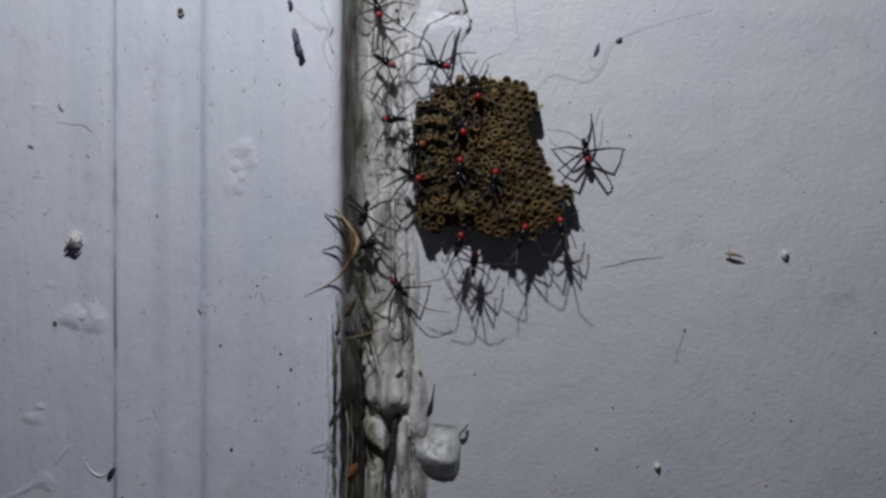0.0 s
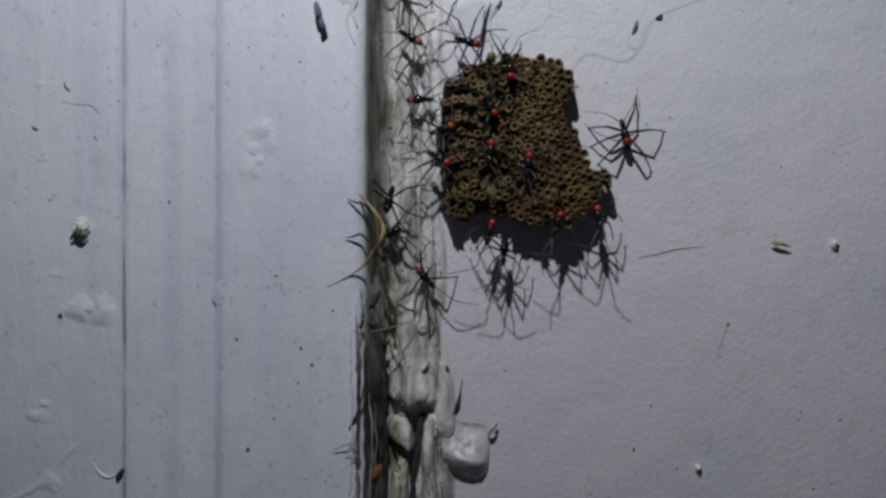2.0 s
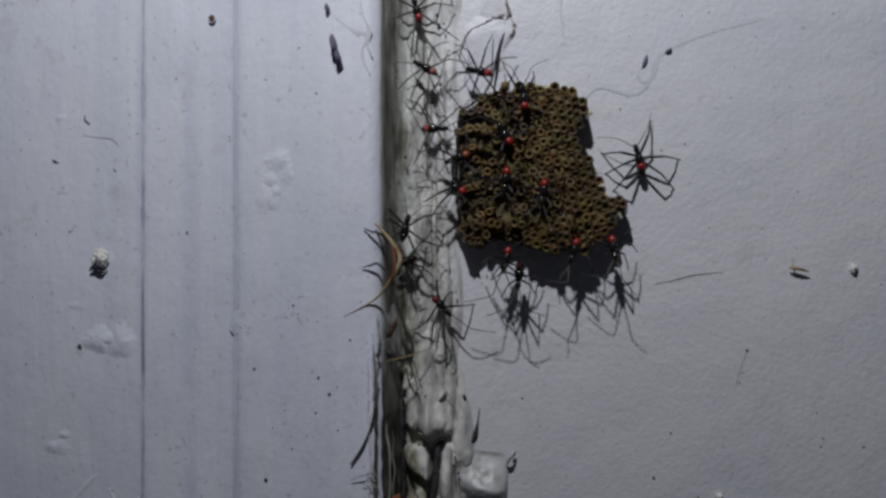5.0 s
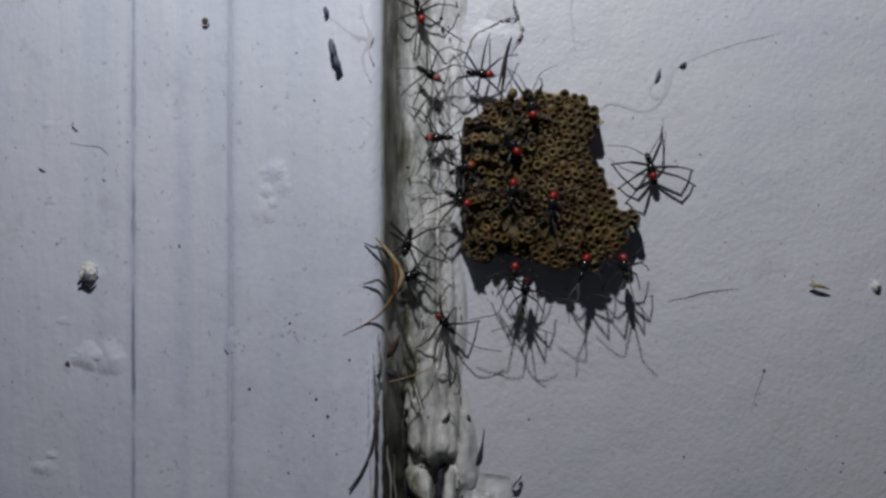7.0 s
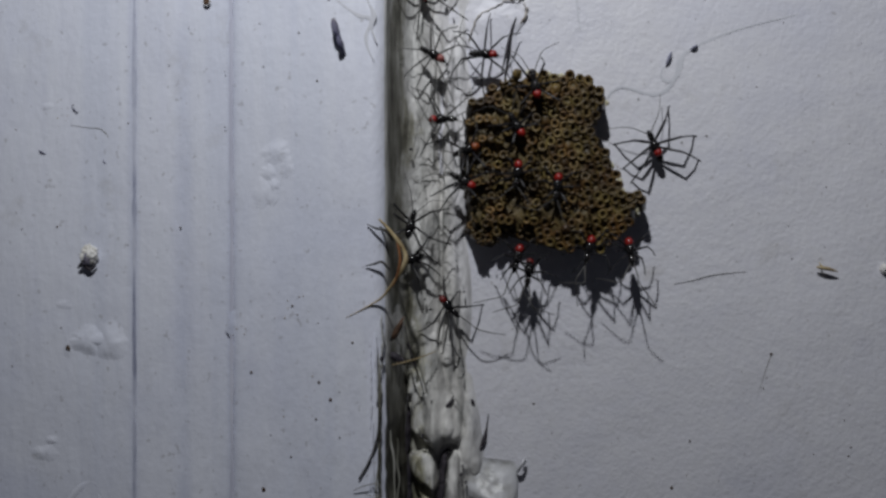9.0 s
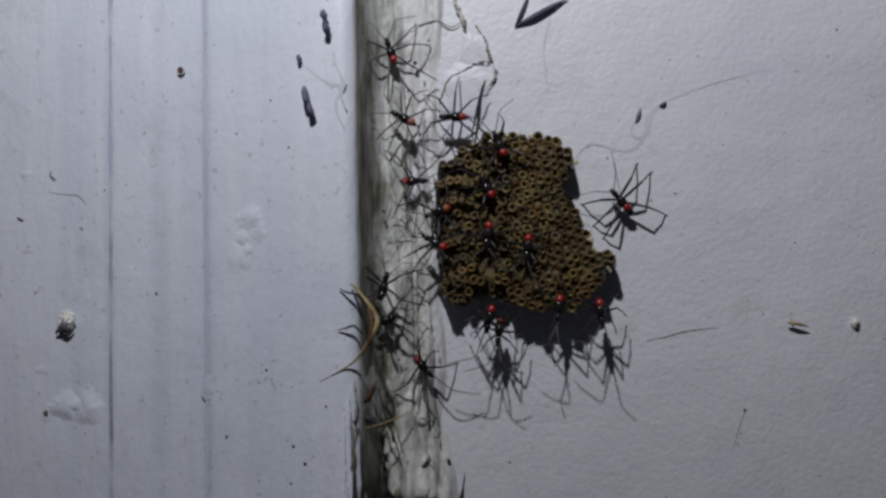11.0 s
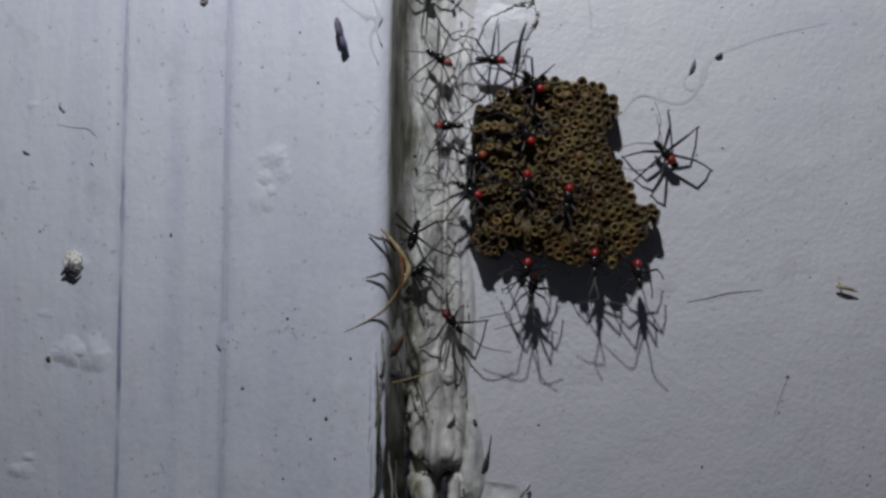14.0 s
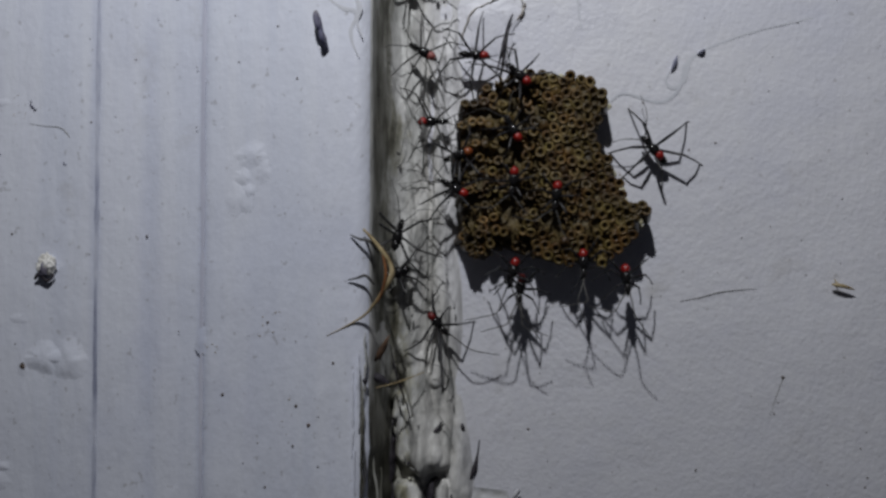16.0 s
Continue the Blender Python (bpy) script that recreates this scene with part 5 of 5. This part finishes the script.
    for ob in (silk, loop, *SAGGING):
        MOVERS.append((ob, [(t, pose(x * CM, 0, z * CM)) for t, x, z in sag]))
    strand([(0.57, -0.006, 3.61), (0.49, 0.0, 3.3), (0.50, 0.0, 3.0), (0.53, 0.0, 2.80)], [0.010, 0.016, 0.008], PALE, "silk_thread", "pale grey line above the eggs")
    strand([(1.48, -0.004, 0.100), (1.69, -0.004, 0.143), (1.86, -0.004, 0.191), (2.10, -0.004, 0.220), (2.22, -0.004, 0.226)], [0.002, 0.004, 0.005, 0.0025, 0.0012], THREAD, "silk_thread", "thin grey silk thread on the wall")
    # a fibre's soft shadow, built as a thin grey strand
    strand([(-0.95, -0.10, 3.53), (-0.78, -0.05, 3.60), (-0.656, -0.04, 3.618), (-0.56, -0.03, 3.56), (-0.50, -0.03, 3.545), (-0.44, -0.03, 3.57), (-0.40, -0.03, 3.60)], [0.004, 0.007, 0.008, 0.006, 0.004], THREAD, "dark_fibre", "wavy grey shadow of a fibre beside the torn paint")
    strand([(2.46, 0.0, -0.64), (2.40, 0.0, -0.80), (2.34, 0.0, -1.0)], [0.005, 0.004, 0.002], THREAD, "silk_thread", "thin grey hair on the wall")
    strand([(-2.00, -0.71, 3.02), (-1.86, -0.725, 2.90), (-1.72, -0.745, 2.80), (-1.61, -0.75, 2.77), (-1.58, -0.75, 2.72), (-1.64, -0.745, 2.60), (-1.62, -0.75, 2.46), (-1.56, -0.75, 2.34)], [0.006, 0.012, 0.020, 0.034, 0.030, 0.022, 0.016, 0.006], PALE, "silk_thread", "tangled grey silk thread on the casing edge")
    strand([(-1.66, -0.742, 3.12), (-1.63, -0.75, 2.96), (-1.56, -0.755, 2.80), (-1.58, -0.75, 2.66), (-1.53, -0.755, 2.52)], [0.008, 0.014, 0.028, 0.018, 0.008], PALE, "silk_thread", "tangled grey silk thread on the casing edge")
    strand([(-1.78, -0.75, -1.90), (-1.66, -0.79, -1.84), (-1.52, -0.80, -1.82), (-1.50, -0.8, -1.95), (-1.66, -0.77, -1.93)], [0.004, 0.006, 0.006, 0.004], THREAD, "silk_thread", "loop of grey silk thread on the casing edge")
    strand([(x, casing_face(x) - 0.002, z) for x, z in ((-4.92, 1.83), (-4.75, 1.80), (-4.58, 1.78), (-4.50, 1.72), (-4.47, 1.68))], [0.002, 0.004, 0.006, 0.003], THREAD, "fine_hair", "fine dark hair stuck to the casing")
    # the web of fine threads and shed skins in the corner
    rnd = random.Random(31)
    bm = bmesh.new()
    for k in range(30):
        z = rnd.uniform(-1.1, 3.4)
        x = rnd.uniform(-1.36, -0.82)
        p = Vector((x, -rnd.uniform(0.12, 0.34) - 0.35 * max(0, -1.1 - x), z))
        d = Vector((rnd.gauss(0, 0.10), rnd.gauss(0, 0.03), -abs(rnd.gauss(0.10, 0.10))))
        pts = [p.copy()]
        for _ in range(rnd.randint(2, 5)):
            p = p + d
            d = d + Vector((rnd.gauss(0, 0.05), rnd.gauss(0, 0.03), rnd.gauss(0, 0.06)))
            p.y, p.x = min(p.y, -0.08), min(p.x, -0.74)
            pts.append(p.copy())
        tube(bm, smooth_line(pts, 2), [rnd.uniform(0.003, 0.006), 0.002], 4)
    thing("corner_web", bm, THREAD, "tangle of grey threads and shed skins in the corner", "web", kind="stuff")


def specks():
    """Fly specks and grit: the plain ones scattered, the larger ones where they sit."""
    rnd = random.Random(77)
    bm = bmesh.new()
    for _ in range(110):
        x, z = rnd.uniform(-0.3, 5.2), rnd.uniform(-2.9, 4.0)
        s = rnd.choice((0.004, 0.005, 0.006, 0.007, 0.010))
        blob(bm, (x, wall_y(x, z), z), (s * rnd.uniform(0.8, 1.8), s * 0.8, s), 1, 0.3, 2, x)
    thing("wall_grit", bm, DIRT, "scattered dark grit and fly specks on the wall", "grit", kind="stuff")
    bm = bmesh.new()
    for _ in range(60):
        x, z = rnd.uniform(-6.2, -1.55), rnd.uniform(-2.9, 4.0)
        s = rnd.choice((0.004, 0.005, 0.006, 0.007, 0.010))
        blob(bm, (x, casing_face(x), z), (s * rnd.uniform(0.8, 1.6), s * 0.8, s), 1, 0.3, 2, x)
    thing("casing_grit", bm, DIRT, "scattered dark grit and fly specks on the casing", "grit", kind="stuff")
    bm = bmesh.new()
    for _ in range(42):
        x, z = rnd.uniform(-1.3, -0.66), rnd.uniform(-3.2, 3.8)
        if z > -1.0 and rnd.random() < 0.4:
            x, z = rnd.uniform(-0.92, -0.7), rnd.uniform(-2.9, -1.8)
        s = rnd.choice((0.006, 0.008, 0.010, 0.015))
        blob(bm, (x, -0.13 if x > -0.95 else -0.22, z), (s, 0.05, s * rnd.uniform(0.8, 1.8)), 1, 0.4, 2, x + z)
    tan = bmesh.new()
    for cx, cz, n, spread in ((0.95, -2.5, 16, 0.10), (-1.92, -2.28, 14, 0.09), (-2.42, -0.10, 9, 0.10), (-3.0, -0.33, 10, 0.08), (-5.02, 1.98, 10, 0.10), (-2.2, -0.95, 8, 0.15), (0.92, 1.3, 8, 0.06)):
        for _ in range(n):
            x, z = rnd.gauss(cx, spread), rnd.gauss(cz, spread)
            q = rnd.uniform(0.004, 0.011)
            blob(tan, (x, casing_face(x) if x < -1.5 else wall_y(x, z), z), (q, q * 0.4, q * rnd.uniform(0.6, 1.2)), 1, 0.4, 2, x)
    thing("tan_grit", tan, TAN, "clusters of tan crumbs stuck to the paint", "grit", kind="stuff")
    thing("caulk_grit", bm, DIRT_AND_SHADE, "dark pits and crumbs of dirt in the caulk", "grit", kind="stuff")
    spots = [(-5.09, 0.74, 0.016), (-2.73, -1.95, 0.030), (-2.02, -1.02, 0.024), (-2.14, -0.85, 0.022), (-2.17, -1.22, 0.017), (-2.86, -0.77, 0.02), (-2.42, -0.09, 0.018),
             (-1.79, -0.45, 0.017), (-2.15, 2.17, 0.015), (-4.95, -0.56, 0.045), (2.46, -0.63, 0.022), (1.44, -2.03, 0.022), (1.63, -1.54, 0.016), (3.22, -1.67, 0.013), (4.60, -0.64, 0.02), (0.01, -1.17, 0.016), (1.13, 2.05, 0.014)]
    for x, z, s in spots:
        y = casing_face(x) if x < -1.5 else wall_y(x, z)
        s *= 0.72
        bm = blob(bmesh.new(), (x, y, z), (s, s * 0.6, s * 1.1), 2, 0.4, 2, x + z)
        thing("fly_speck", bm, BARK if s in (0.024 * 0.72, 0.03 * 0.72) else DIRT, "dark speck of dirt stuck to the paint", "speck", "large specks")


paint_drips()
nails()
seeds_and_bits()
straws_and_threads()
specks()


def motions():
    for ob, rows in MOVERS:
        if rows[-1][0] < 16:
            rows = rows + [(16, rows[-1][1])]
        walk(ob, rows)


motions()
